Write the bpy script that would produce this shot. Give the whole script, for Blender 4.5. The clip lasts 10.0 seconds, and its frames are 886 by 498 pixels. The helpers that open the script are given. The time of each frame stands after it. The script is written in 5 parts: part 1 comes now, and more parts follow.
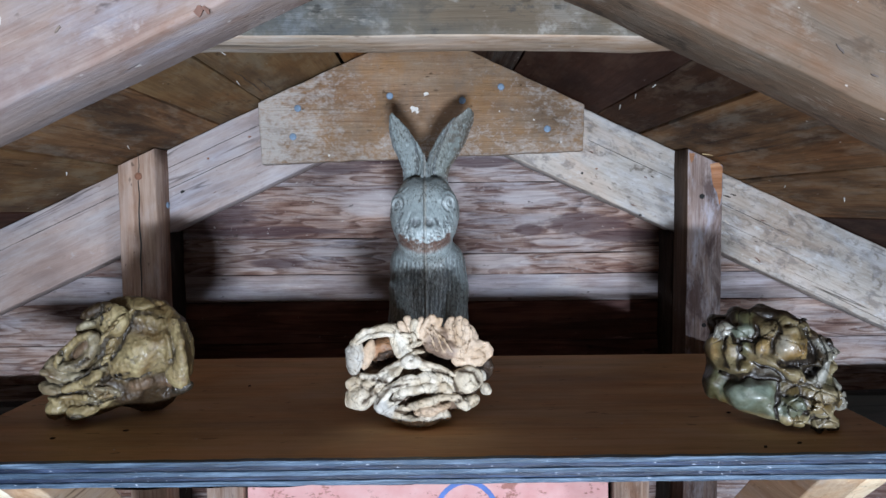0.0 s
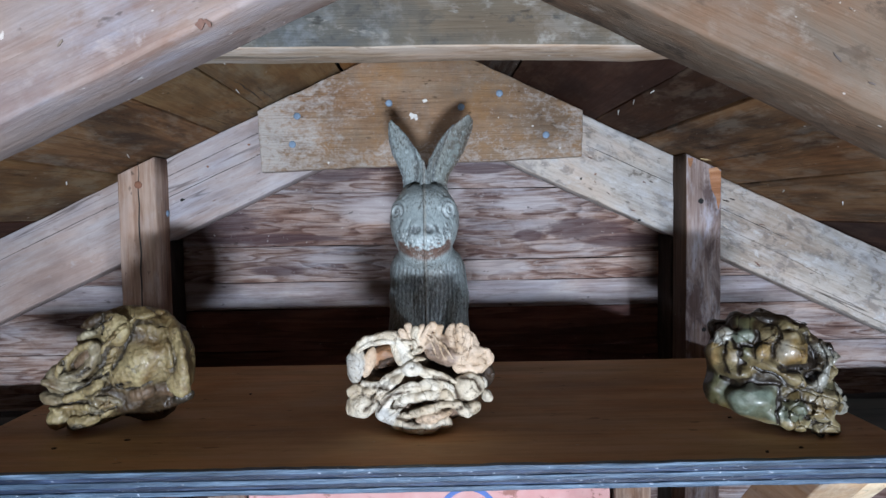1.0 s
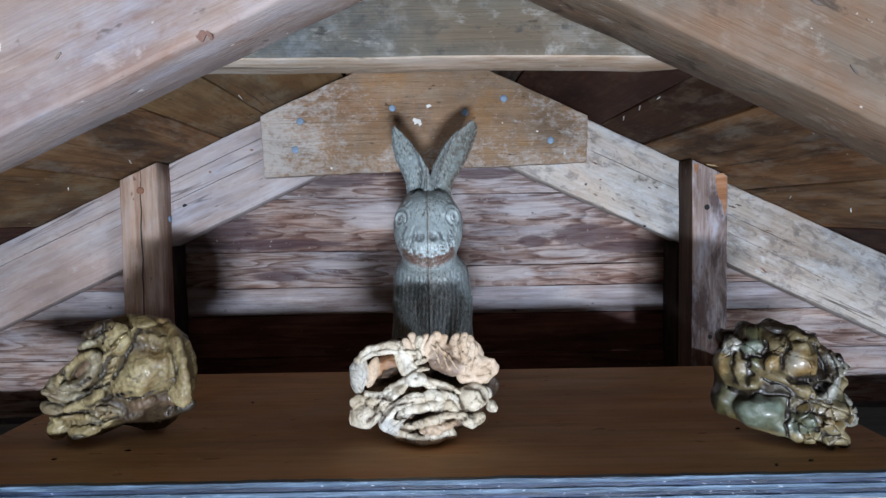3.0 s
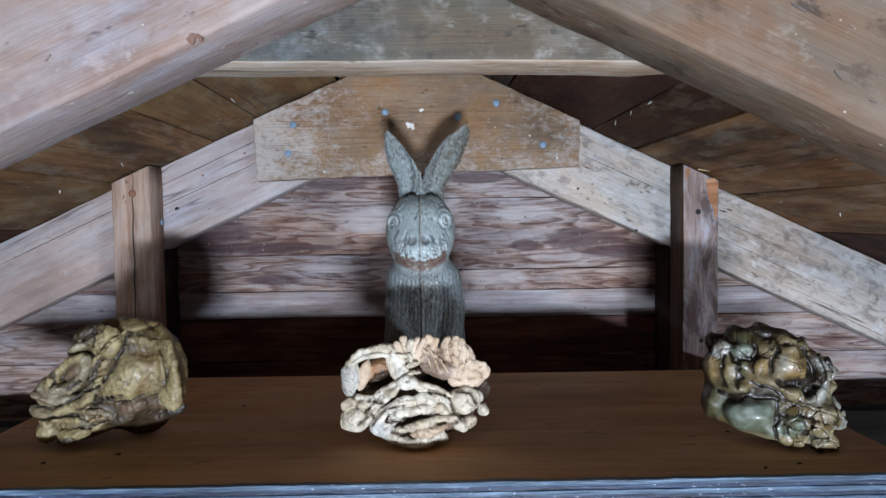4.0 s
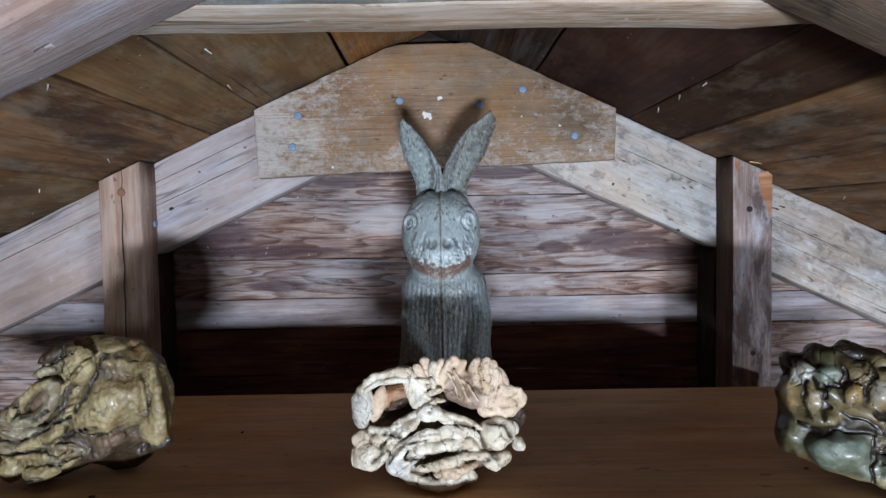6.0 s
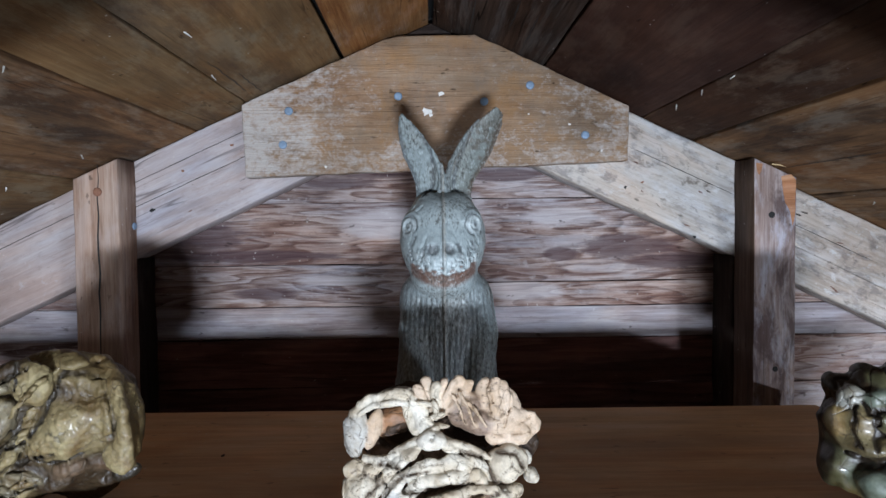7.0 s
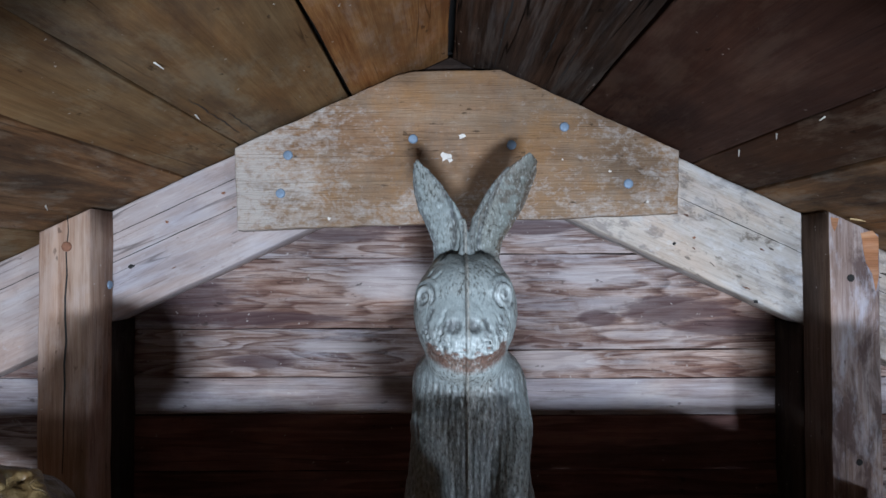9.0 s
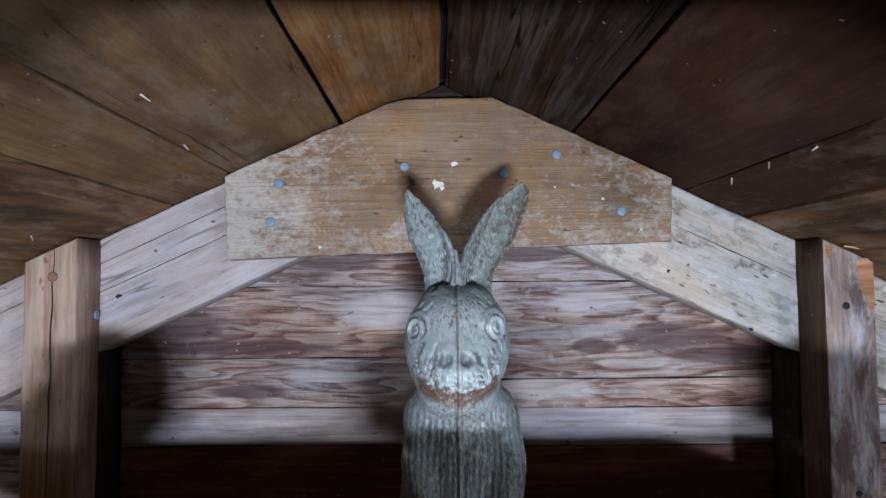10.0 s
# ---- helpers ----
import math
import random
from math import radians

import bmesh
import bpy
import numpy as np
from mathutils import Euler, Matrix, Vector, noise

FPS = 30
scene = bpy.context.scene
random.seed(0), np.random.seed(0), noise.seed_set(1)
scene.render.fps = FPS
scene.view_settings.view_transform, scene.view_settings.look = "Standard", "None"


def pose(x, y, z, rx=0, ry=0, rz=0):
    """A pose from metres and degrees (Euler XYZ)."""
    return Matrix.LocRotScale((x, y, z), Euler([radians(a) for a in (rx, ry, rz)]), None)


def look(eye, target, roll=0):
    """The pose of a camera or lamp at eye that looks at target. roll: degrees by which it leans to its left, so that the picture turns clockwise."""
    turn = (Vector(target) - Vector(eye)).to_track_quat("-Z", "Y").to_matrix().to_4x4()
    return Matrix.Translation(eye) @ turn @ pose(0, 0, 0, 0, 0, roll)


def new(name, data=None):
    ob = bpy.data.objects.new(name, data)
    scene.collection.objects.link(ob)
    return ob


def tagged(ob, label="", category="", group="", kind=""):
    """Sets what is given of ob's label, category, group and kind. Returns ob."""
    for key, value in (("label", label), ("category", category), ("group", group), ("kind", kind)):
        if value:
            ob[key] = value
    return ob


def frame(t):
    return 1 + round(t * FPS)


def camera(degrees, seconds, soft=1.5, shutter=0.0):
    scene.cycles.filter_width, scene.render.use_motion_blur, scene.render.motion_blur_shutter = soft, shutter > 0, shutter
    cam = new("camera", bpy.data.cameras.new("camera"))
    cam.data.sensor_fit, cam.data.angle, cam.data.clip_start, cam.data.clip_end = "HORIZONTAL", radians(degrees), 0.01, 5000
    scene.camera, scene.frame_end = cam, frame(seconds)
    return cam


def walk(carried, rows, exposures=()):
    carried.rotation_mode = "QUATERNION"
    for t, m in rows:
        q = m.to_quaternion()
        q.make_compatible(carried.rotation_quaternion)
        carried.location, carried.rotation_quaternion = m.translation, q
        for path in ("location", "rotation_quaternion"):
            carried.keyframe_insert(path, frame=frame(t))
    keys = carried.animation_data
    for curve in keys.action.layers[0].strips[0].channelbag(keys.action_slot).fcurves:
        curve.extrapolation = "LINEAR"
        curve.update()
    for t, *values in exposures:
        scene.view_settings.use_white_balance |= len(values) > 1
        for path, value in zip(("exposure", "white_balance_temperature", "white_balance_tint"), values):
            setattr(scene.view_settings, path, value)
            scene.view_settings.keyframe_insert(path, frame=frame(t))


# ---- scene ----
cam = camera(68.8, 10.0)
PATH = [
    (0, (0.027, 0.065, 1.775), (0.071, 2.061, 1.651), -0.5),
    (0.5, (0.029, 0.063, 1.777), (0.079, 2.059, 1.66), -0.6),
    (1, (0.026, 0.064, 1.777), (0.073, 2.06, 1.668), -0.9),
    (1.5, (0.024, 0.071, 1.779), (0.057, 2.068, 1.672), -0.9),
    (2, (0.025, 0.07, 1.781), (0.065, 2.067, 1.673), -0.9),
    (2.5, (0.024, 0.071, 1.783), (0.057, 2.068, 1.674), -0.9),
    (4, (0.027, 0.069, 1.782), (0.084, 2.066, 1.691), -0.7),
    (4.5, (0.027, 0.073, 1.782), (0.082, 2.07, 1.688), -0.7),
    (5, (0.025, 0.094, 1.781), (0.069, 2.091, 1.687), -0.9),
    (5.5, (0.019, 0.124, 1.781), (0.049, 2.121, 1.677), -1.2),
    (5.7, (0.018, 0.135, 1.784), (0.041, 2.132, 1.684), -1.1),
    (6.8, (0.016, 0.192, 1.783), (0.051, 2.19, 1.696), -0.6),
    (7, (0.012, 0.202, 1.781), (0.051, 2.201, 1.706), -0.6),
    (7.5, (0.011, 0.23, 1.788), (0.057, 2.229, 1.727), -0.7),
    (8, (0.012, 0.255, 1.79), (0.031, 2.255, 1.757), -1.0),
    (8.5, (0.013, 0.282, 1.797), (-0.004, 2.282, 1.842), -1.3),
    (9, (0.007, 0.299, 1.803), (0.007, 2.298, 1.846), -0.2),
    (9.5, (0.006, 0.306, 1.809), (0.024, 2.304, 1.882), -0.4),
    (10, (0.01, 0.305, 1.811), (0.025, 2.302, 1.916), -0.4),
]
walk(cam, [(t, look(eye, target, roll)) for t, eye, target, roll in PATH])

# ---------- world and light ----------
world = bpy.data.worlds.new("sky")
scene.world = world
world.use_nodes = True
wn = world.node_tree.nodes
sky = wn.new("ShaderNodeTexSky")
sky.sky_type, sky.sun_disc = "NISHITA", False
sky.sun_elevation, sky.sun_rotation = radians(35), radians(200)
world.node_tree.links.new(sky.outputs[0], wn["Background"].inputs[0])
wn["Background"].inputs[1].default_value = 0.08

# area lamps in slots of an added, unseen wall behind the camera; the first is fill
SLOT_Y, SLOT_H = -0.6, 0.045
SLOTS = ((-0.3, 0.14, 1.433, 0.5), (0.072, 0.17, 1.437, 25.5), (1.03, 0.11, 1.36, 9.5))     # x, width, z, watts
for wx, ww, wz, power in SLOTS:
    day = bpy.data.lights.new("window_daylight", "AREA")
    day.shape, day.size, day.size_y = "RECTANGLE", ww, SLOT_H
    day.energy, day.color = power, (0.805, 0.91, 1.075)
    new("window_daylight", day).matrix_world = look((wx, SLOT_Y - 0.01, wz), (wx * 0.3 - 0.02, 1.0, wz + 0.25))


# ---------- materials ----------
def nodes_of(name):
    m = bpy.data.materials.new(name)
    m.use_nodes = True
    nt = m.node_tree
    return m, nt, nt.nodes["Principled BSDF"]


def mapped(nt, scale, spread=7.0):
    """Object coordinates, shifted at random from object to object, then scaled."""
    tc, oi = nt.nodes.new("ShaderNodeTexCoord"), nt.nodes.new("ShaderNodeObjectInfo")
    mul, add, sc = (nt.nodes.new("ShaderNodeVectorMath") for _ in range(3))
    mul.operation, add.operation, sc.operation = "SCALE", "ADD", "MULTIPLY"
    mul.inputs[0].default_value = (1.0, 0.63, 0.81)
    comb = nt.nodes.new("ShaderNodeMath")
    comb.operation = "MULTIPLY"
    comb.inputs[1].default_value = spread
    nt.links.new(oi.outputs["Random"], comb.inputs[0])
    nt.links.new(comb.outputs[0], mul.inputs["Scale"])
    nt.links.new(tc.outputs["Object"], add.inputs[0])
    nt.links.new(mul.outputs[0], add.inputs[1])
    nt.links.new(add.outputs[0], sc.inputs[0])
    sc.inputs[1].default_value = scale
    return sc.outputs[0]


def noise_of(nt, vec, scale=1.0, detail=4.0, rough=0.55, dist=0.0):
    n = nt.nodes.new("ShaderNodeTexNoise")
    n.inputs["Scale"].default_value, n.inputs["Detail"].default_value = scale, detail
    n.inputs["Roughness"].default_value, n.inputs["Distortion"].default_value = rough, dist
    nt.links.new(vec, n.inputs["Vector"])
    return n.outputs["Fac"]


def ramp(nt, fac, stops):
    r = nt.nodes.new("ShaderNodeValToRGB")
    while len(r.color_ramp.elements) < len(stops):
        r.color_ramp.elements.new(0.5)
    for e, (p, c) in zip(r.color_ramp.elements, stops):
        e.position = p
        e.color = (*c, 1) if len(c) == 3 else c
    nt.links.new(fac, r.inputs[0])
    return r.outputs[0]


def grey(a):
    return (a, a, a)


def maths(nt, op, a, b=None):
    n = nt.nodes.new("ShaderNodeMath")
    n.operation = op
    for i, v in enumerate((a, b)):
        if v is None:
            continue
        if isinstance(v, (int, float)):
            n.inputs[i].default_value = v
        else:
            nt.links.new(v, n.inputs[i])
    return n.outputs[0]


def mixed(nt, fac, a, b, mode="MIX"):
    n = nt.nodes.new("ShaderNodeMix")
    n.data_type, n.blend_type = "RGBA", mode
    for sock, v in ((n.inputs[0], fac), (n.inputs[6], a), (n.inputs[7], b)):
        if isinstance(v, (int, float)):
            sock.default_value = v
        elif isinstance(v, tuple):
            sock.default_value = (*v, 1)
        else:
            nt.links.new(v, sock)
    return n.outputs[2]


def bumped(nt, bsdf, height, strength, distance):
    b = nt.nodes.new("ShaderNodeBump")
    b.inputs["Strength"].default_value, b.inputs["Distance"].default_value = strength, distance
    nt.links.new(height, b.inputs["Height"])
    nt.links.new(b.outputs[0], bsdf.inputs["Normal"])


def wood(name, dark, mid, light, rough=0.75, rings=30.0, figure=(1.6, 14, 14), ring_mix=0.5, stain=(0.05, 0.04, 0.035),
         stain_amount=0.5, stain_scale=(5, 14, 14), stain_edge=0.2, pale=(0.6, 0.58, 0.55), pale_amount=0.25, pale_scale=(14, 40, 40), bump=0.35, spec=0.3, checks=0.7, grain=1.0, drift=0.4, layers=None):
    """Weathered timber: growth rings are the level lines of a stretched noise, with fibres, stains, pale wear, drying checks and flecks. Grain runs along x."""
    m, nt, bs = nodes_of(name)
    fig = noise_of(nt, mapped(nt, figure), 1.0, 3.0, 0.5, 0.3)
    ring = ramp(nt, maths(nt, "FRACT", maths(nt, "MULTIPLY", fig, rings * 0.2)), [(0.0, grey(0.05)), (0.14, grey(1)), (0.5, grey(0.75)), (1.0, grey(0.0))])
    fibre = ramp(nt, noise_of(nt, mapped(nt, (9, 210, 210)), 1.0, 5.0, 0.65), [(0.3, grey(0)), (0.7, grey(1))])
    fine = noise_of(nt, mapped(nt, (40, 900, 900)), 1.0, 3.0, 0.6)
    cloud = noise_of(nt, mapped(nt, (7, 12, 12), 17.0), 1.0, 5.0, 0.6)
    both = maths(nt, "ADD", maths(nt, "MULTIPLY", ring, ring_mix), maths(nt, "MULTIPLY", fibre, 1 - ring_mix))
    both = maths(nt, "ADD", maths(nt, "MULTIPLY", both, 0.6 * grain), maths(nt, "ADD", maths(nt, "MULTIPLY", maths(nt, "SUBTRACT", fine, 0.5), 0.5 * grain), 0.3 * (1 - grain)))
    both = maths(nt, "ADD", both, maths(nt, "MULTIPLY", maths(nt, "SUBTRACT", cloud, 0.3), 1.0))
    col = ramp(nt, both, [(0.22, dark), (0.5, mid), (0.78, light)])
    st = ramp(nt, noise_of(nt, mapped(nt, stain_scale, 11.0), 1.0, 6.0, 0.66, 0.4), [(0.56 - stain_edge / 2, grey(0)), (0.56 + stain_edge / 2, grey(1))])
    col = mixed(nt, maths(nt, "MULTIPLY", st, stain_amount), col, stain)
    pl = ramp(nt, noise_of(nt, mapped(nt, pale_scale, 5.0), 1.0, 7.0, 0.72), [(0.5, grey(0)), (0.62, grey(1))])
    col = mixed(nt, maths(nt, "MULTIPLY", pl, pale_amount), col, pale)
    hue = noise_of(nt, mapped(nt, (5, 17, 17), 29.0), 1.0, 4.0, 0.6, 0.5)
    col = mixed(nt, drift, col, ramp(nt, hue, [(0.34, (0.74, 0.9, 1.12)), (0.5, (1, 1, 1)), (0.66, (1.16, 0.88, 0.68))]), "MULTIPLY")
    if layers:
        col = layers(nt, col)
    fleck = ramp(nt, noise_of(nt, mapped(nt, (170, 170, 170), 3.0), 1.0, 2.0), [(0.73, grey(0)), (0.76, grey(1))])
    col = mixed(nt, maths(nt, "MULTIPLY", fleck, 0.45), col, (0.66, 0.64, 0.6))
    pit = ramp(nt, noise_of(nt, mapped(nt, (55, 120, 120), 13.0), 1.0, 3.0), [(0.27, grey(1)), (0.32, grey(0))])
    line = maths(nt, "ABSOLUTE", maths(nt, "SUBTRACT", noise_of(nt, mapped(nt, (1.7, 46, 46), 19.0), 1.0, 2.0, 0.5), 0.5))
    gate = ramp(nt, noise_of(nt, mapped(nt, (5, 30, 30), 23.0), 1.0, 2.0), [(0.52, grey(0)), (0.58, grey(1))])
    check = maths(nt, "MULTIPLY", ramp(nt, line, [(0.0, grey(1)), (0.008, grey(0))]), gate)
    dirt = maths(nt, "MAXIMUM", maths(nt, "MULTIPLY", pit, 0.6), maths(nt, "MULTIPLY", check, checks))
    col = mixed(nt, dirt, col, tuple(0.3 * v for v in dark))
    nt.links.new(col, bs.inputs["Base Color"])
    bs.inputs["Roughness"].default_value, bs.inputs["Specular IOR Level"].default_value = rough, spec
    h = maths(nt, "ADD", maths(nt, "MULTIPLY", fibre, 0.5), maths(nt, "MULTIPLY", fine, 0.5))
    h = maths(nt, "ADD", h, maths(nt, "MULTIPLY", ring, 0.2))
    bumped(nt, bs, maths(nt, "SUBTRACT", h, dirt), bump, 0.002)
    return m


def speckled(dark, pale, size=150.0, amount=0.6):
    """Rough-sawn, dirty face: torn fibres and lichen in small spots, clustered."""
    def add(nt, col):
        v = mapped(nt, (size * 0.6, size, size), 15.0)
        n = noise_of(nt, v, 1.0, 5.0, 0.7, 0.3)
        where = ramp(nt, noise_of(nt, mapped(nt, (16, 24, 24), 21.0), 1.0, 3.0), [(0.4, grey(0.25)), (0.62, grey(1))])
        d = maths(nt, "MULTIPLY", maths(nt, "MULTIPLY", ramp(nt, n, [(0.36, grey(1)), (0.44, grey(0))]), where), amount)
        p = maths(nt, "MULTIPLY", maths(nt, "MULTIPLY", ramp(nt, n, [(0.58, grey(0)), (0.66, grey(1))]), where), amount)
        return mixed(nt, p, mixed(nt, d, col, dark), pale)
    return add


def gusset_layers(nt, col):
    """Chalky paint left along the ends and lower edge, saw marks across the grain, amber stains."""
    tc, sep = nt.nodes.new("ShaderNodeTexCoord"), nt.nodes.new("ShaderNodeSeparateXYZ")
    nt.links.new(tc.outputs["Object"], sep.inputs[0])
    ends = maths(nt, "MULTIPLY", maths(nt, "ADD", sep.outputs[0], 0.1), -4.5)
    foot = maths(nt, "MULTIPLY", maths(nt, "ADD", sep.outputs[2], 0.05), -7.0)
    bias = maths(nt, "MAXIMUM", maths(nt, "MAXIMUM", ends, foot), maths(nt, "MULTIPLY", maths(nt, "SUBTRACT", sep.outputs[0], 0.17), 2.5))
    n = noise_of(nt, mapped(nt, (34, 60, 60), 2.0), 1.0, 10.0, 0.78, 0.6)
    torn = noise_of(nt, mapped(nt, (150, 210, 210), 9.0), 1.0, 6.0, 0.75)
    n = maths(nt, "ADD", maths(nt, "MULTIPLY", n, 0.6), maths(nt, "MULTIPLY", torn, 0.4))
    m = ramp(nt, maths(nt, "ADD", n, maths(nt, "MULTIPLY", bias, 0.27)), [(0.49, grey(0)), (0.62, grey(1))])
    am = ramp(nt, noise_of(nt, mapped(nt, (16, 22, 22), 6.0), 1.0, 6.0, 0.65), [(0.5, grey(0)), (0.66, grey(1))])
    col = mixed(nt, maths(nt, "MULTIPLY", am, 0.8), col, (0.32, 0.175, 0.075))
    grime = ramp(nt, noise_of(nt, mapped(nt, (30, 14, 14), 8.0), 1.0, 7.0, 0.7), [(0.5, grey(0)), (0.64, grey(1))])
    col = mixed(nt, maths(nt, "MULTIPLY", grime, 0.5), col, (0.19, 0.15, 0.12))
    saw = noise_of(nt, mapped(nt, (420, 12, 12), 4.0), 1.0, 2.0)
    col = mixed(nt, maths(nt, "MULTIPLY", ramp(nt, saw, [(0.5, grey(0)), (0.75, grey(1))]), 0.22), col, (0.2, 0.15, 0.11))
    col = mixed(nt, maths(nt, "MULTIPLY", m, 0.7), col, (0.5, 0.48, 0.46))
    return speckled((0.12, 0.07, 0.04), (0.44, 0.38, 0.32), 150.0, 0.4)(nt, col)


def blotches(spots, colour, amount):
    """Stains with ragged edges at given places of the wall: x, z, half width, half height."""
    def add(nt, col):
        geo, sep = nt.nodes.new("ShaderNodeNewGeometry"), nt.nodes.new("ShaderNodeSeparateXYZ")
        nt.links.new(geo.outputs["Position"], sep.inputs[0])
        ragged = noise_of(nt, mapped(nt, (14, 60, 60), 3.0), 1.0, 6.0, 0.65, 0.6)
        best = None
        for x, z, rx, rz in spots:
            u = maths(nt, "POWER", maths(nt, "DIVIDE", maths(nt, "ABSOLUTE", maths(nt, "SUBTRACT", sep.outputs[0], x)), rx), 2.0)
            w = maths(nt, "POWER", maths(nt, "DIVIDE", maths(nt, "ABSOLUTE", maths(nt, "SUBTRACT", sep.outputs[2], z)), rz), 2.0)
            d = maths(nt, "ADD", u, w)
            best = d if best is None else maths(nt, "MINIMUM", best, d)
        f = ramp(nt, maths(nt, "SUBTRACT", maths(nt, "ADD", ragged, 0.35), maths(nt, "MULTIPLY", best, 0.4)), [(0.38, grey(0)), (0.62, grey(1))])
        return mixed(nt, maths(nt, "MULTIPLY", f, amount), col, colour)
    return add


def wall_layers(nt, col):
    """Purple-black blue-stain and knots in the boards, worn chalky streaks."""
    col = speckled((0.1, 0.055, 0.042), (0.52, 0.49, 0.49), 140.0, 0.35)(nt, col)
    col = blotches(((-0.02, 1.785, 0.075, 0.02), (0.12, 1.70, 0.05, 0.012), (0.05, 1.81, 0.03, 0.012), (0.17, 1.79, 0.05, 0.012), (-0.1, 1.715, 0.05, 0.006)), (0.52, 0.49, 0.5), 0.5)(nt, col)
    return blotches(((-0.265, 1.772, 0.062, 0.018), (-0.2, 1.745, 0.1, 0.007), (0.255, 1.753, 0.055, 0.016), (0.3, 1.735, 0.06, 0.01), (0.1, 1.842, 0.05, 0.009), (-0.1, 1.833, 0.06, 0.008), (-0.19, 1.7, 0.04, 0.009), (0.17, 1.744, 0.02, 0.008), (-0.06, 1.842, 0.05, 0.006)), (0.07, 0.04, 0.045), 0.75)(nt, col)


def plain(name, colour, rough=0.6, metal=0.0, var=0.25, scale=60.0, bump=0.15, coat=0.0):
    m, nt, bs = nodes_of(name)
    v = mapped(nt, (1, 1, 1), 3.0)
    n = noise_of(nt, v, scale, 5.0, 0.6)
    n2 = noise_of(nt, v, scale * 0.15, 3.0)
    f = maths(nt, "ADD", maths(nt, "MULTIPLY", n, 0.6), maths(nt, "MULTIPLY", n2, 0.4))
    lo, hi = tuple(c * (1 - var) for c in colour), tuple(min(1, c * (1 + var)) for c in colour)
    nt.links.new(ramp(nt, f, [(0.3, lo), (0.7, hi)]), bs.inputs["Base Color"])
    bs.inputs["Roughness"].default_value, bs.inputs["Metallic"].default_value = rough, metal
    bs.inputs["Coat Weight"].default_value = coat
    bumped(nt, bs, n, bump, 0.002)
    return m


M_RAFTER_L = wood("grey_rafter_wood", (0.2538, 0.203, 0.1949), (0.3909, 0.335, 0.3249), (0.4974, 0.4518, 0.4467), stain=(0.29, 0.225, 0.205), stain_amount=0.45, stain_scale=(5, 30, 30), ring_mix=0.3, pale=(0.53, 0.52, 0.55), pale_amount=0.35, pale_scale=(9, 50, 50), grain=0.5, layers=speckled((0.22, 0.175, 0.16), (0.52, 0.51, 0.53), 100.0, 0.4))
M_RAFTER_R = wood("pale_mottled_rafter_wood", (0.27, 0.2354, 0.203), (0.4644, 0.4234, 0.3812), (0.6048, 0.5702, 0.5238), ring_mix=0.2, bump=0.8, stain=(0.2, 0.185, 0.18), stain_amount=0.7, stain_scale=(34, 60, 60), stain_edge=0.08, pale=(0.6, 0.6, 0.61), pale_amount=0.5, pale_scale=(20, 46, 46), grain=0.5, layers=speckled((0.18, 0.155, 0.13), (0.6, 0.6, 0.6), 75.0, 0.9), checks=0.9)
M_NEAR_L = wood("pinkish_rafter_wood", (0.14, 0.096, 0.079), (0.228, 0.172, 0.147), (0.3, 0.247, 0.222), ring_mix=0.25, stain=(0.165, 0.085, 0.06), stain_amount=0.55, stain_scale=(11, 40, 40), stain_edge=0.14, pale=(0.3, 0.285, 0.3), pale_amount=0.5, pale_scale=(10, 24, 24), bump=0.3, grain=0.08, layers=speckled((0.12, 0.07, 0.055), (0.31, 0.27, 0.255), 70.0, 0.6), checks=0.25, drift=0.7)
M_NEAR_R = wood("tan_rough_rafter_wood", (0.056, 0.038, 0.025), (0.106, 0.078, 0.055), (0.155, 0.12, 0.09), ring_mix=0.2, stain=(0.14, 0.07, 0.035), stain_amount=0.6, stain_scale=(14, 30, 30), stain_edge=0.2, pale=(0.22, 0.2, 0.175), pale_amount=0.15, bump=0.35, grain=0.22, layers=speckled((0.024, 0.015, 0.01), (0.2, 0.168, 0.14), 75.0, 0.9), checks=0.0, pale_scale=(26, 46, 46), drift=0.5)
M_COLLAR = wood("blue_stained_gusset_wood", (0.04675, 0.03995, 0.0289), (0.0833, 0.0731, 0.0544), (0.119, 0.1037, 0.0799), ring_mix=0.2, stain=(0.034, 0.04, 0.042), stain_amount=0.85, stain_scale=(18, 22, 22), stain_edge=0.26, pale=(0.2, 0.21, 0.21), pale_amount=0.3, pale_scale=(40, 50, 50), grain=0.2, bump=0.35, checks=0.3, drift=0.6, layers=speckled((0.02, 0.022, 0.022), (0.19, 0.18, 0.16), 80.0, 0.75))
M_COLLAR_E = wood("tan_gusset_underside", (0.16, 0.112, 0.072), (0.264, 0.208, 0.152), (0.352, 0.296, 0.232), ring_mix=0.3, stain=(0.28, 0.15, 0.07), stain_amount=0.5, stain_scale=(9, 30, 30), pale_amount=0.3)
M_GUSSET = wood("tan_gusset_wood", (0.165, 0.098, 0.054), (0.262, 0.172, 0.106), (0.35, 0.25, 0.165), ring_mix=0.1, stain=(0.14, 0.08, 0.042), stain_amount=0.6, stain_scale=(10, 22, 22), pale=(0.46, 0.4, 0.33), pale_amount=0.15, pale_scale=(30, 50, 50), bump=0.9, checks=0.2, grain=0.42, layers=gusset_layers)
M_POST_L = wood("reddish_post_wood", (0.19, 0.115, 0.08), (0.32, 0.215, 0.158), (0.43, 0.32, 0.255), ring_mix=0.3, stain=(0.17, 0.09, 0.07), stain_amount=0.35, pale=(0.5, 0.44, 0.42), pale_amount=0.25)
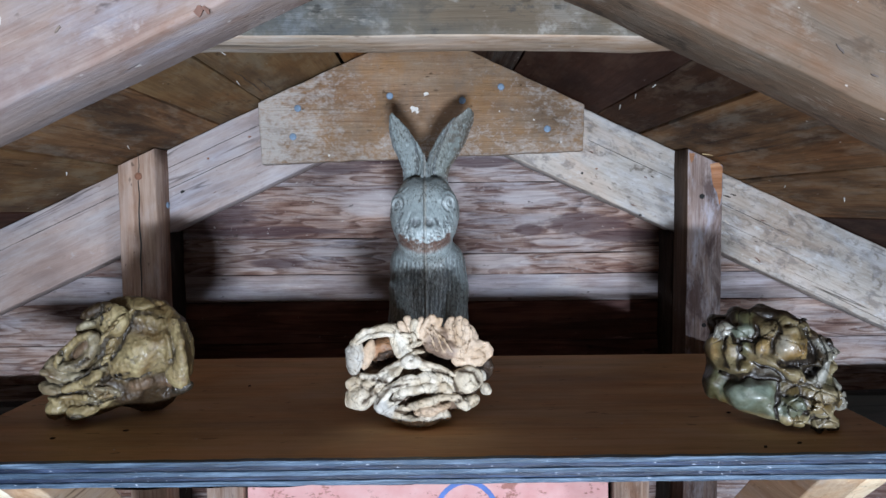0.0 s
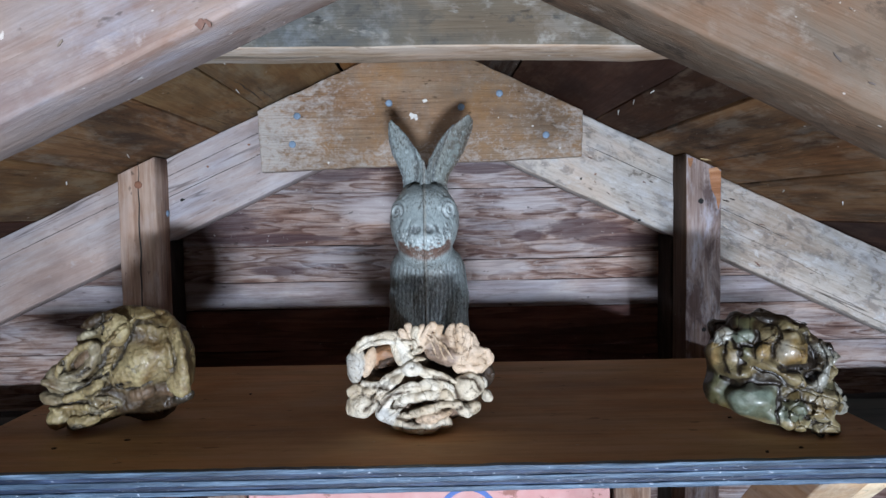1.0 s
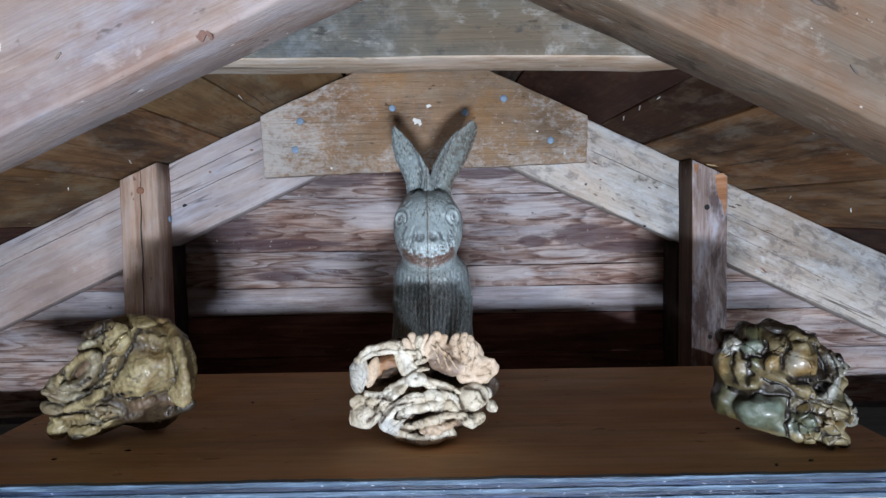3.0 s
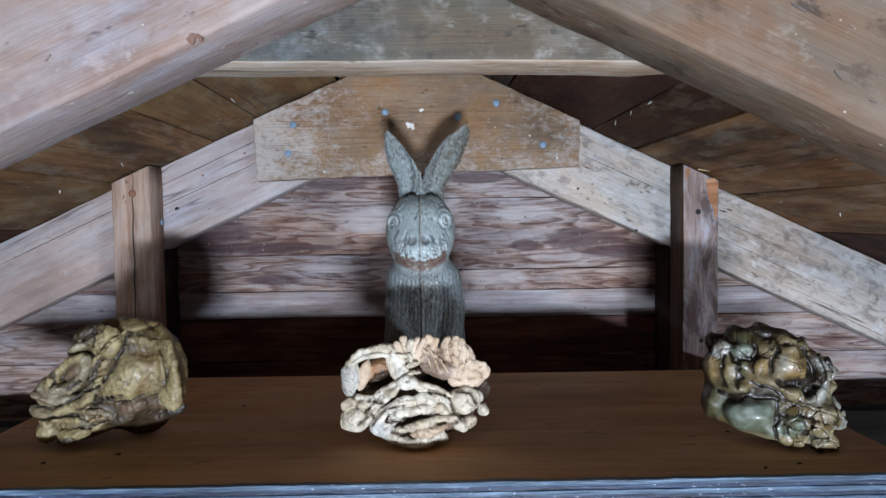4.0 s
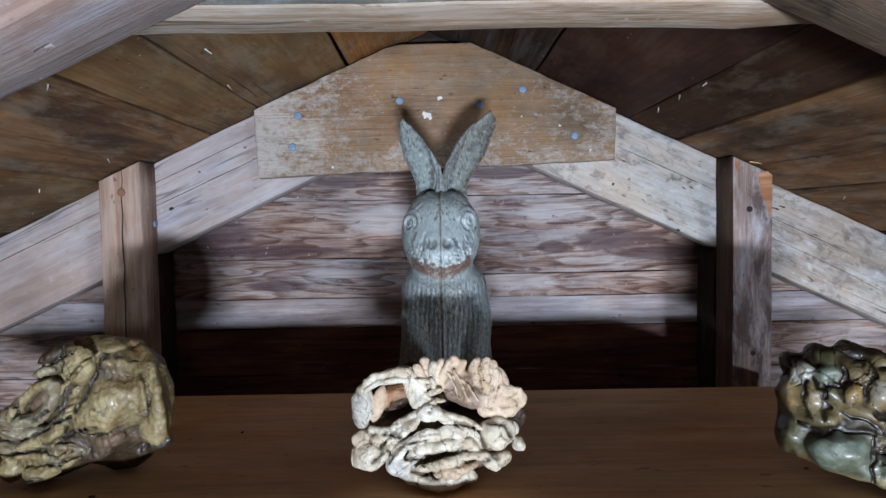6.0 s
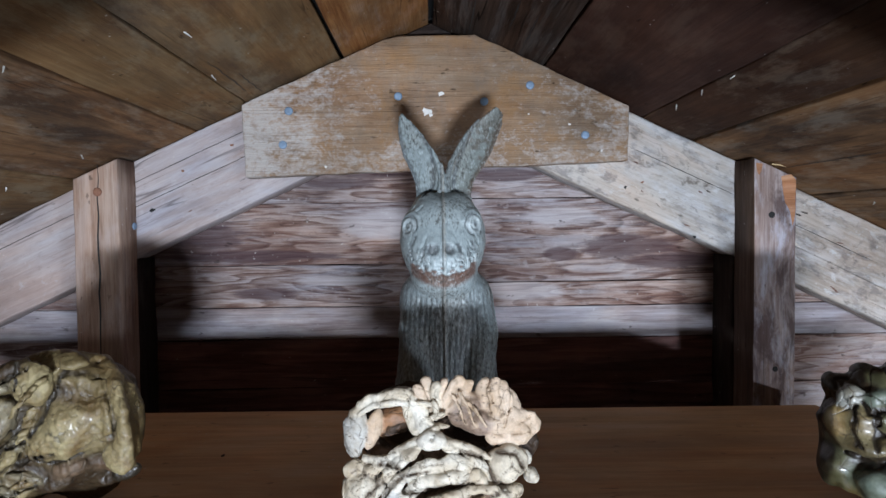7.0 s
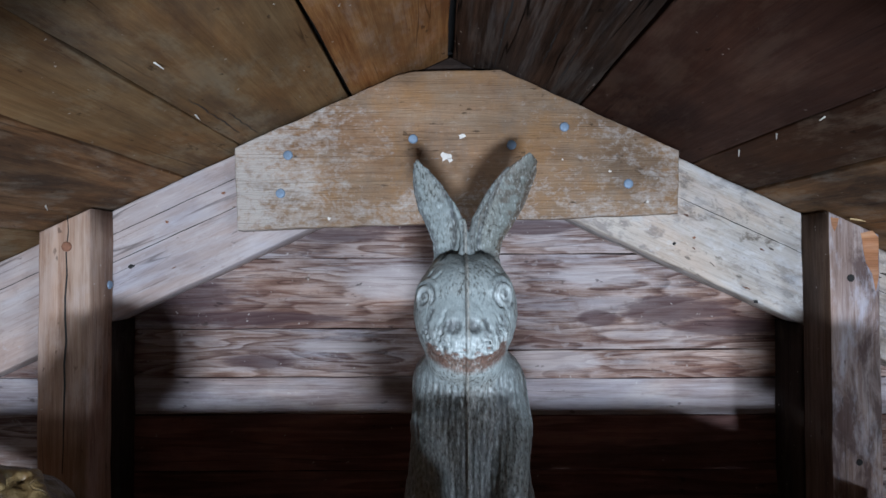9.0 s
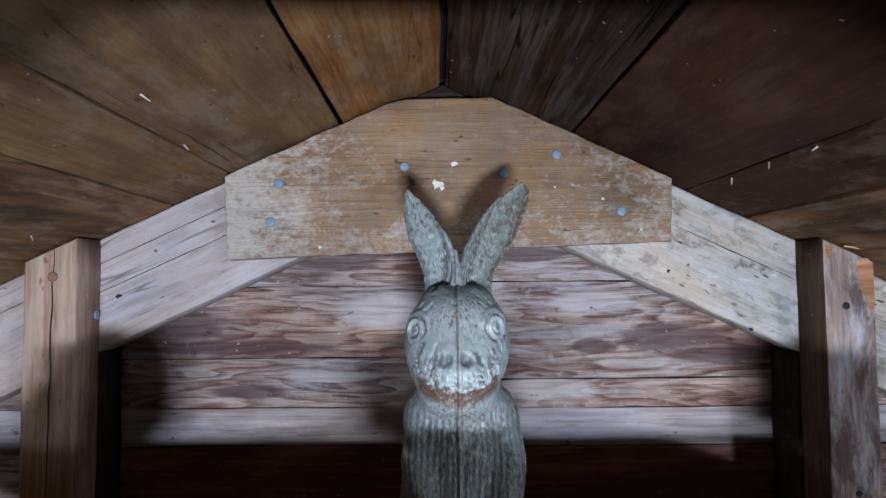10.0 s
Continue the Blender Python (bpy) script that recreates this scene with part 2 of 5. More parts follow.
M_POST_R = wood("dark_weathered_post_wood", (0.1496, 0.09435, 0.07463), (0.2898, 0.215, 0.1887), (0.4301, 0.3612, 0.3375), ring_mix=0.25, stain=(0.075, 0.042, 0.038), stain_amount=0.8, stain_scale=(14, 40, 40), stain_edge=0.12, pale=(0.54, 0.54, 0.6), pale_amount=0.5)
M_POST_SIDE = wood("dark_brown_post_side", (0.05, 0.03, 0.02), (0.1, 0.064, 0.045), (0.16, 0.108, 0.08), ring_mix=0.25, stain=(0.03, 0.02, 0.016), stain_amount=0.5, pale=(0.2, 0.15, 0.12), pale_amount=0.15, spec=0.1)
M_WALL = wood("purplish_wall_boards", (0.085, 0.045, 0.038), (0.22, 0.148, 0.124), (0.4, 0.325, 0.3), rings=62.0, figure=(3.6, 26, 26), ring_mix=0.55, stain=(0.115, 0.055, 0.047), stain_amount=0.6, stain_scale=(5, 22, 22), stain_edge=0.22, pale=(0.54, 0.52, 0.53), pale_amount=0.38, pale_scale=(6, 70, 70), bump=0.6, drift=0.5, grain=1.25, layers=wall_layers)
M_WALL_PALE = wood("pale_wall_board", (0.2, 0.16, 0.16), (0.31, 0.27, 0.275), (0.42, 0.385, 0.4), rings=30.0, figure=(1.6, 26, 26), ring_mix=0.4, stain=(0.18, 0.12, 0.115), stain_amount=0.4, pale_amount=0.2, bump=0.5, grain=1.2)
# Darker maroon that deepens the shelf's shadow between the posts.
M_MAROON = wood("shade_maroon_wall_board", (0.09, 0.036, 0.0315), (0.1725, 0.0825, 0.0705), (0.285, 0.15, 0.132), rings=40.0, figure=(2.4, 26, 26), ring_mix=0.5, stain=(0.04, 0.02, 0.018), stain_amount=0.6, pale=(0.2, 0.14, 0.13), pale_amount=0.2, bump=0.25)
M_ROOF_L = wood("brown_roof_plank", (0.0784, 0.039, 0.017), (0.157, 0.0908, 0.0408), (0.244, 0.155, 0.0766), rings=24.0, figure=(1.4, 8, 8), ring_mix=0.35, stain=(0.045, 0.034, 0.03), stain_amount=0.75, stain_scale=(4, 13, 13), pale=(0.26, 0.22, 0.15), pale_amount=0.4, pale_scale=(9, 22, 22), grain=0.5, spec=0.07)
M_ROOF_O = wood("orange_roof_plank", (0.158, 0.0646, 0.0231), (0.257, 0.123, 0.0462), (0.329, 0.18, 0.0809), ring_mix=0.3, stain=(0.12, 0.065, 0.035), stain_amount=0.6, stain_scale=(9, 22, 22), pale_amount=0.1, spec=0.07)
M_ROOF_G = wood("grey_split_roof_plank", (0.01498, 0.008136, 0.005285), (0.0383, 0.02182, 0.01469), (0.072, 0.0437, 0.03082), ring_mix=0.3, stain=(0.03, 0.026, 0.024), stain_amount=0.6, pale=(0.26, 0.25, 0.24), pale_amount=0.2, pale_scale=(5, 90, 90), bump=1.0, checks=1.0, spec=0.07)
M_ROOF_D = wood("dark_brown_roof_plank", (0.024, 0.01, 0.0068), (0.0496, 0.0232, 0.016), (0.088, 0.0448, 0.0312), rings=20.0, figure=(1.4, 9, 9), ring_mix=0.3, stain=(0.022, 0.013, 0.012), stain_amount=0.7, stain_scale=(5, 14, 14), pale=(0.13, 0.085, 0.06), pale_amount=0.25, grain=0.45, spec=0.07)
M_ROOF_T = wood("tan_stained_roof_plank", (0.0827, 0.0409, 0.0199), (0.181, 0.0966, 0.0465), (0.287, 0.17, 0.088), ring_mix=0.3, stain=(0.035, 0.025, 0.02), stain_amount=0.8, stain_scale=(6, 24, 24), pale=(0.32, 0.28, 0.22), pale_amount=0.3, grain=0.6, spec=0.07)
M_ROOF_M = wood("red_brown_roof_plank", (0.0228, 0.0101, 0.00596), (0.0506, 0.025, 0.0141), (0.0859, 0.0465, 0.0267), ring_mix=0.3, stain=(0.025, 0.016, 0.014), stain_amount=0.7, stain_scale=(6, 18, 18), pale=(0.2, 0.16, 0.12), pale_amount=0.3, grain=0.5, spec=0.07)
M_BRACE = wood("fresh_pale_wood", (0.26, 0.17, 0.1), (0.36, 0.25, 0.16), (0.45, 0.34, 0.23), ring_mix=0.4, stain=(0.4, 0.26, 0.15), stain_amount=0.25, pale_amount=0.15)
M_BRACE_P = wood("pale_cream_wood", (0.5, 0.4, 0.27), (0.6, 0.5, 0.36), (0.68, 0.6, 0.46), ring_mix=0.4, stain=(0.5, 0.38, 0.25), stain_amount=0.2, pale_amount=0.1)
M_SCAR = wood("split_orange_wood", (0.3, 0.13, 0.06), (0.46, 0.22, 0.11), (0.56, 0.32, 0.18), stain_amount=0.2, pale_amount=0.1)
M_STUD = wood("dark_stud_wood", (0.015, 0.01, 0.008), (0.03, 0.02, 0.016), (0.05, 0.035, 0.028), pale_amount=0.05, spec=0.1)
M_SHELF = wood("brown_varnished_plywood", (0.517, 0.31, 0.153), (0.644, 0.402, 0.212), (0.724, 0.483, 0.277), rough=0.6, rings=18.0, figure=(1.1, 7, 7), ring_mix=0.45, stain=(0.25, 0.13, 0.055), stain_amount=0.4, stain_scale=(3, 9, 9), pale_amount=0.0, bump=0.06, spec=0.15, checks=0.0)
# Near black: the shadow below the shelf is put into this colour.
M_RAIL = wood("shade_black_rail_wood", (0.005, 0.004, 0.0035), (0.009, 0.007, 0.006), (0.014, 0.011, 0.009), pale_amount=0.0, spec=0.04, stain=(0.006, 0.007, 0.005))
M_SHED = wood("shed_wall_wood", (0.102, 0.0765, 0.0595), (0.187, 0.145, 0.111), (0.289, 0.238, 0.187))
M_KNOT = plain("red_brown_knot", (0.15, 0.08, 0.06), rough=0.8, scale=220, var=0.4)
M_TORN = plain("torn_pale_wood", (0.5, 0.44, 0.38), rough=0.9, scale=260, var=0.4)
M_TORN_DARK = plain("torn_tan_wood", (0.17, 0.135, 0.11), rough=0.9, scale=260, var=0.4)
M_GREY_PIT = plain("grey_pit", (0.085, 0.068, 0.06), rough=0.95, scale=260, var=0.4)
M_NAIL = plain("galvanised_nail", (0.19, 0.27, 0.37), rough=0.5, metal=0.3, scale=300, var=0.3)
M_RUST = plain("rusty_nail", (0.22, 0.1, 0.06), rough=0.8, scale=300, var=0.4)
M_TIP = plain("bright_nail_tip", (0.55, 0.54, 0.5), rough=0.4, metal=0.2, scale=300)
M_TAR = plain("roofing_felt", (0.02, 0.02, 0.02), rough=0.9)
# Out of view; pale so that it bounces light up.
M_FLOOR = plain("bounce_floor", (0.36, 0.31, 0.25), rough=0.9, scale=12)
M_STRAW = plain("dry_straw", (0.5, 0.36, 0.18), rough=0.7)
M_CRUMB = plain("dark_crumb", (0.05, 0.035, 0.025), rough=0.9)
M_BLUE = plain("blue_paint", (0.1, 0.2, 0.55), rough=0.5)
M_WHITE = plain("white_paint", (0.72, 0.7, 0.66), rough=0.7)


def edge_paint(name, lo, mid, hi):
    m, nt, bs = nodes_of(name)
    n = noise_of(nt, mapped(nt, (16, 60, 420), 9.0), 1.0, 7.0, 0.78)
    col = ramp(nt, n, [(0.34, lo), (0.52, mid), (0.66, hi)])
    sp = ramp(nt, noise_of(nt, mapped(nt, (190, 300, 420), 4.0), 1.0, 3.0), [(0.64, grey(0)), (0.68, grey(1))])
    gate = ramp(nt, noise_of(nt, mapped(nt, (12, 30, 30), 6.0), 1.0, 2.0), [(0.5, grey(0)), (0.6, grey(1))])
    col = mixed(nt, maths(nt, "MULTIPLY", maths(nt, "MULTIPLY", sp, gate), 0.8), col, (0.5, 0.56, 0.66))
    nt.links.new(col, bs.inputs["Base Color"])
    nt.links.new(ramp(nt, n, [(0.3, grey(0.3)), (0.7, grey(0.55))]), bs.inputs["Roughness"])
    bumped(nt, bs, noise_of(nt, mapped(nt, (30, 200, 700), 2.0), 1.0, 5.0), 0.7, 0.002)
    return m


def pink_paint():
    m, nt, bs = nodes_of("flaking_pink_paint")
    n = noise_of(nt, mapped(nt, (1, 1, 1), 2.0), 26.0, 6.0, 0.65)
    fl = ramp(nt, noise_of(nt, mapped(nt, (30, 60, 46), 6.0), 1.0, 7.0, 0.72), [(0.56, grey(0)), (0.6, grey(1))])
    col = ramp(nt, n, [(0.3, (0.7, 0.34, 0.33)), (0.7, (0.8, 0.5, 0.49))])
    col = mixed(nt, maths(nt, "MULTIPLY", fl, 0.85), col, (0.33, 0.13, 0.1))
    nt.links.new(col, bs.inputs["Base Color"])
    bs.inputs["Roughness"].default_value = 0.6
    bumped(nt, bs, fl, -0.4, 0.001)
    return m


M_EDGE = edge_paint("scuffed_blue_edge_paint", (0.012, 0.022, 0.036), (0.058, 0.1, 0.155), (0.17, 0.25, 0.345))
M_EDGE_B = edge_paint("black_blue_edge_paint", (0.005, 0.009, 0.018), (0.013, 0.023, 0.05), (0.05, 0.085, 0.17))
M_PINK = pink_paint()


# ---------- builders ----------
def mesh_of(bm, name):
    me = bpy.data.meshes.new(name)
    bm.to_mesh(me)
    bm.free()
    return me


def part(name, bm, material, parent=None, label="", at=None):
    """Links a bmesh as one mesh object; under a thing or part where a parent is given. at: its pose in the world or in the parent's space."""
    ob = new(name, mesh_of(bm, name) if isinstance(bm, bmesh.types.BMesh) else bm)
    if not ob.data.materials:
        ob.data.materials.append(material)
    if parent:
        ob.parent = parent
    if at is not None:
        ob.matrix_basis = at
    if label:
        ob["label"] = label
    return ob


def thing(name, label, category, at=None, group="", kind=""):
    ob = new(name)
    ob.empty_display_size = 0.05
    if at is not None:
        ob.matrix_basis = at
    return tagged(ob, label, category, group, kind)


def prism(poly, depth, wear=0.0012, bevel=0.0015, step=0.025, seed=0):
    """A board: the outline poly in local x, z, with the given depth in y; edges worn and rounded."""
    rng = random.Random(seed)
    pts = []
    for (x0, z0), (x1, z1) in zip(poly, poly[1:] + poly[:1]):
        n = max(1, int(math.hypot(x1 - x0, z1 - z0) / step))
        for i in range(n):
            k = i / n
            j = wear if i else wear * 0.3
            pts.append((x0 + (x1 - x0) * k + rng.uniform(-j, j) * 0.6, z0 + (z1 - z0) * k + rng.uniform(-j, j)))
    bm = bmesh.new()
    a = [bm.verts.new((x, -depth / 2, z)) for x, z in pts]
    b = [bm.verts.new((x + rng.uniform(-wear, wear) * 0.4, depth / 2, z + rng.uniform(-wear, wear) * 0.6)) for x, z in pts]
    fa, fb = bm.faces.new(a), bm.faces.new(b[::-1])
    for i in range(len(pts)):
        j = (i + 1) % len(pts)
        bm.faces.new((a[j], a[i], b[i], b[j]))
    bmesh.ops.recalc_face_normals(bm, faces=bm.faces)
    if bevel:
        rim = [e for e in bm.edges if (fa in e.link_faces or fb in e.link_faces)]
        bmesh.ops.bevel(bm, geom=rim, offset=bevel, segments=2, profile=0.5, affect="EDGES", clamp_overlap=True)
    for f in bm.faces:
        f.smooth = len(f.verts) < 6
    return bm


def slab(length, width, depth, **kw):
    """A straight board, length along x, width along z, centred."""
    a, b = length / 2, width / 2
    return prism([(-a, -b), (a, -b), (a, b), (-a, b)], depth, **kw)


def box(x0, x1, y0, y1, z0, z1):
    bm = bmesh.new()
    bmesh.ops.create_cube(bm, size=1)
    for v in bm.verts:
        v.co = Vector(((x0 + x1) / 2 + v.co.x * (x1 - x0), (y0 + y1) / 2 + v.co.y * (y1 - y0), (z0 + z1) / 2 + v.co.z * (z1 - z0)))
    return bm


def nail_head(r=0.0045, proud=0.0015):
    """A domed, slightly dented nail head, facing -y."""
    bm = bmesh.new()
    rings = [(r * 0.96, 0.001), (r, -proud * 0.5), (r * 0.85, -proud), (r * 0.4, -proud * 1.15)]
    loops = [[bm.verts.new((q * math.cos(k * math.pi / 6), y, q * math.sin(k * math.pi / 6))) for k in range(12)] for q, y in rings]
    for p, q in zip(loops, loops[1:]):
        for k in range(12):
            bm.faces.new((p[k], p[(k + 1) % 12], q[(k + 1) % 12], q[k]))
    bm.faces.new(loops[-1])
    bmesh.ops.recalc_face_normals(bm, faces=bm.faces)
    return bm


# ---------- plan ----------
RX, RZ, SLOPE = 0.0153, 2.009, 0.46     # the ridge, underside of the roof planks
ANG = math.degrees(math.atan(SLOPE))
WALL_Y, RAFT_Y, NEAR_Y, RAFT_T = 0.984, 0.932, 0.323, 0.040
SHELF_Z, SHELF_F, SHELF_B, SHELF_L, SHELF_R = 1.593, 0.529, 0.857, -0.36, 0.402
HALF = 1.1                              # half the shed's width


def roof_z(x):
    return RZ - SLOPE * abs(x - RX)


def slope_pose(side, along, y, lift=0.0):
    """A pose on the underside of a roof slope: local x runs down the slope from the ridge, z is square to it, outwards."""
    if side > 0:
        return pose(RX, y, RZ, 0, ANG, 0) @ pose(along, 0, lift)
    return pose(RX, y, RZ, 0, 0, 180) @ pose(0, 0, 0, 0, ANG, 0) @ pose(along, 0, lift)


# ---------- shed: floor, walls, roof felt ----------
# The floor lies out of view and serves as a reflector.
tagged(part("floor", box(-HALF, HALF, SLOT_Y - 0.1, 1.02, -0.06, 0.0), M_FLOOR), "unseen shed floor, pale to bounce light upwards", "floor", kind="structure")
# Unseen side walls, added to close in the light.
for name, x0, x1 in (("wall_west", -HALF - 0.03, -HALF), ("wall_east", HALF, HALF + 0.03)):
    tagged(part(name, box(x0, x1, SLOT_Y - 0.1, 1.02, 0.0, roof_z(HALF) + 0.01), M_SHED), "unseen wooden shed side wall, added to enclose the light", "wall", kind="structure")


# Unseen wall added behind the camera to hold and mask the lamps.
def front_wall():
    bm = bmesh.new()
    ends = [-HALF] + [wx + s * (ww / 2 + 0.005) for wx, ww, wz, power in SLOTS for s in (-1, 1)] + [HALF]
    me = bpy.data.meshes.new("tmp")
    solid = [(a, b, 0.0, 1.5) for a, b in zip(ends[::2], ends[1::2])]
    for a, b, (wx, ww, wz, power) in zip(ends[1::2], ends[2::2], SLOTS):
        solid += [(a, b, 0.0, wz - SLOT_H / 2 - 0.005), (a, b, wz + SLOT_H / 2 + 0.005, 1.5)]
    for args in solid:
        b = box(args[0], args[1], SLOT_Y - 0.03, SLOT_Y, args[2], args[3])
        b.to_mesh(me)
        b.free()
        bm.from_mesh(me)
    g = prism([(-HALF, 1.5), (HALF, 1.5), (RX, RZ + 0.01)], 0.03, wear=0, bevel=0)
    bmesh.ops.translate(g, verts=g.verts, vec=(0, SLOT_Y - 0.015, 0))
    g.to_mesh(me)
    g.free()
    bm.from_mesh(me)
    bpy.data.meshes.remove(me)
    return bm


tagged(part("wall_south", front_wall(), M_SHED), "added unseen gable wall with three low slots for the lamps", "wall", kind="structure")

# the felt over the planks
felt = thing("roof_felt", "black roofing felt over the planks", "roof", kind="structure")
for side in (-1, 1):
    bm = box(-0.02, 1.3, -1.02, 1.02, 0.024, 0.03)
    part("felt_sheet", bm, M_TAR, felt, at=slope_pose(side, 0, 0.0))

# ---------- roof planks ----------
roof = thing("roof", "sloping plank roof lining seen from below", "roof", kind="structure")
L_EDGES = [(0.002, 0.1055, M_ROOF_O, 0.0), (0.109, 0.2227, M_ROOF_L, 0.0), (0.224, 0.2888, M_ROOF_L, 0.0), (0.2915, 0.42, M_ROOF_T, 0.0), (0.423, 0.56, M_ROOF_L, 0.0), (0.563, 0.72, M_ROOF_D, 0.0), (0.723, 0.9, M_ROOF_L, 0.0), (0.903, 1.2, M_ROOF_L, 0.0)]
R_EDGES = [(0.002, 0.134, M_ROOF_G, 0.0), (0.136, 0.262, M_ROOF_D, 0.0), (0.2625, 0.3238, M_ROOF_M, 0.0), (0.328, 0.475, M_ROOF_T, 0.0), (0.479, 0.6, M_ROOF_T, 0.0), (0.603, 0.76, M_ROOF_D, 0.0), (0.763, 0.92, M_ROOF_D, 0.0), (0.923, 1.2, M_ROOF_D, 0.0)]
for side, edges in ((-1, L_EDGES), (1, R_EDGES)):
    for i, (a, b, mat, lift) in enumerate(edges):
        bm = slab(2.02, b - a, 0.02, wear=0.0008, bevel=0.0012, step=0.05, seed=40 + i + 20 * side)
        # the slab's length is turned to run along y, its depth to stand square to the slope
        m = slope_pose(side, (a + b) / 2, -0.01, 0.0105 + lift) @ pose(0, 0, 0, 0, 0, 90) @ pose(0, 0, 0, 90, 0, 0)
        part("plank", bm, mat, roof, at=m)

def roof_split(side, along, y, length, width, seed):
    bm = bmesh.new()
    rng = random.Random(seed)
    last = None
    for i in range(15):
        v, w = length * (i / 14 - 0.5), width * (0.4 + 0.6 * math.sin(math.pi * i / 14)) * rng.uniform(0.5, 1)
        u = rng.uniform(-0.0009, 0.0009)
        cur = [bm.verts.new((u - w / 2, v, 0)), bm.verts.new((u + w / 2, v, 0))]
        if last:
            bm.faces.new((last[0], last[1], cur[1], cur[0]))
        last = cur
    part("split", bm, M_TAR, roof, at=slope_pose(side, along, y, -0.0003))


roof_split(1, 0.046, 0.75, 0.36, 0.0022, 1)
roof_split(1, 0.105, 0.84, 0.13, 0.0012, 2)
roof_split(1, 0.085, 0.8, 0.1, 0.001, 3)
roof_split(-1, 0.2, 0.86, 0.08, 0.001, 4)
roof_split(-1, 0.21, 0.82, 0.12, 0.0012, 5)
roof_split(1, 0.41, 0.8, 0.2, 0.0012, 6)

# points of roofing nails that come through the planks
random.seed(5)
def nail_tip(length):
    bm = bmesh.new()
    bmesh.ops.create_cone(bm, segments=6, radius1=0.0008, radius2=0.0003, depth=length, cap_ends=True)
    return bm


TIPS = [(-1, 0.218, 0.795), (-1, 0.375, 0.839), (1, 0.265, 0.778), (1, 0.265, 0.72), (1, 0.268, 0.845), (1, 0.54, 0.80), (-1, 0.2, 0.69), (1, 0.5, 0.86), (-1, 0.45, 0.83), (-1, 0.3, 0.62)]
for side, s, y in TIPS:
    m = slope_pose(side, s, y, -0.002) @ pose(0, 0, 0, 180 + random.uniform(-35, 35), random.uniform(-35, 35), 0)
    part("nail_tip", nail_tip(random.uniform(0.004, 0.008)), M_TIP, roof, at=m)

# ---------- back wall of horizontal boards ----------
back = thing("wall_north", "back wall of weathered horizontal boards, purplish brown with bold grain", "wall", kind="structure")
LEFT_JOINTS = [1.14, 1.24, 1.34, 1.44, 1.53, 1.585, 1.644, 1.683, 1.734, 1.808, 1.88, 1.97, 2.06]
RIGHT_JOINTS = [1.14, 1.24, 1.34, 1.44, 1.53, 1.585, 1.642, 1.681, 1.711, 1.812, 1.89, 1.97, 2.06]
for side, joints in ((-1, LEFT_JOINTS), (1, RIGHT_JOINTS)):
    for i, (z0, z1) in enumerate(zip(joints, joints[1:])):
        spans = [(-HALF, 0.0265)] if side < 0 else [(0.0285, HALF)]
        if 1.5 < z0 < 1.6:      # shorter boards, butted behind the studs
            spans = [(-HALF, -0.337), (-0.336, 0.0265)] if side < 0 else [(0.0285, 0.375), (0.376, HALF)]
        half = (RZ - 0.008 - z1) / SLOPE     # the gable cuts the upper boards short
        for x0, x1 in [(max(a, RX - half), min(b, RX + half)) for a, b in spans if half > 0.06]:
            bm = slab(x1 - x0, z1 - z0 - 0.0009, 0.02, wear=0.0005, bevel=0.0006, step=0.04, seed=200 + i + 50 * side)
            # Inner boards carry part of the shelf's shadow in their colour.
            inner = len(spans) > 1 and abs(x0 + x1) < 0.5
            mat = M_WALL_PALE if abs(z0 - 1.643) < 0.003 else M_MAROON if inner else M_WALL
            part("board", bm, mat, back, at=pose((x0 + x1) / 2, WALL_Y + 0.010 + random.uniform(-0.0008, 0.0008), (z0 + z1) / 2, 0, random.uniform(-0.25, 0.05), 0))
low = box(-HALF, HALF, WALL_Y, WALL_Y + 0.02, 0.0, 1.139)
part("lower_boarding", low, M_SHED, back)
paper = prism([(-HALF, 1.139), (HALF, 1.139), (HALF, roof_z(HALF) + 0.018), (RX, RZ + 0.05), (-HALF, roof_z(-HALF) + 0.018)], 0.007, wear=0, bevel=0)
part("building_paper", paper, M_TAR, back, at=pose(0, WALL_Y + 0.0265, 0))


# ---------- trusses ----------
def rafter(side, y, mat, label, h=0.098, seed=1, head=0.06, wear=0.0005, step=0.025):
    """Local x runs down the slope from the ridge; z is square to it."""
    t = math.tan(radians(ANG))
    ln = 1.17
    body = thing("rafter", label, "rafter", slope_pose(side, 0, y + RAFT_T / 2), "roof rafters")
    poly = [(head, 0.0), (ln, 0.0), (ln, -h), (head + h * t, -h)]
    part("timber", prism([(x, z - 0.0005) for x, z in poly], RAFT_T, wear=wear, bevel=0.002, step=step, seed=seed), mat, body)
    return body


def on_face(side, x, z):
    """Where a point x, z of the rafter's front face lies in the rafter's own x and z."""
    a = radians(ANG)
    dx, dz = abs(x - RX), z - RZ
    return dx * math.cos(a) - dz * math.sin(a), dx * math.sin(a) + dz * math.cos(a)


def split_line(length, width, seed):
    """A fine drying check along local x, lying in the face, its edges uneven."""
    rng = random.Random(seed)
    bm = bmesh.new()
    last, n = None, 14
    for i in range(n + 1):
        x = length * (i / n - 0.5)
        w = width * (math.sin(math.pi * i / n) ** 0.5) * rng.uniform(0.5, 1.0) * 0.5 + 0.00008
        z = rng.uniform(-0.0002, 0.0002)
        cur = [bm.verts.new((x, 0, z - w)), bm.verts.new((x, 0, z + w))]
        if last:
            bm.faces.new((last[0], cur[0], cur[1], last[1]))
        last = cur
    return bm


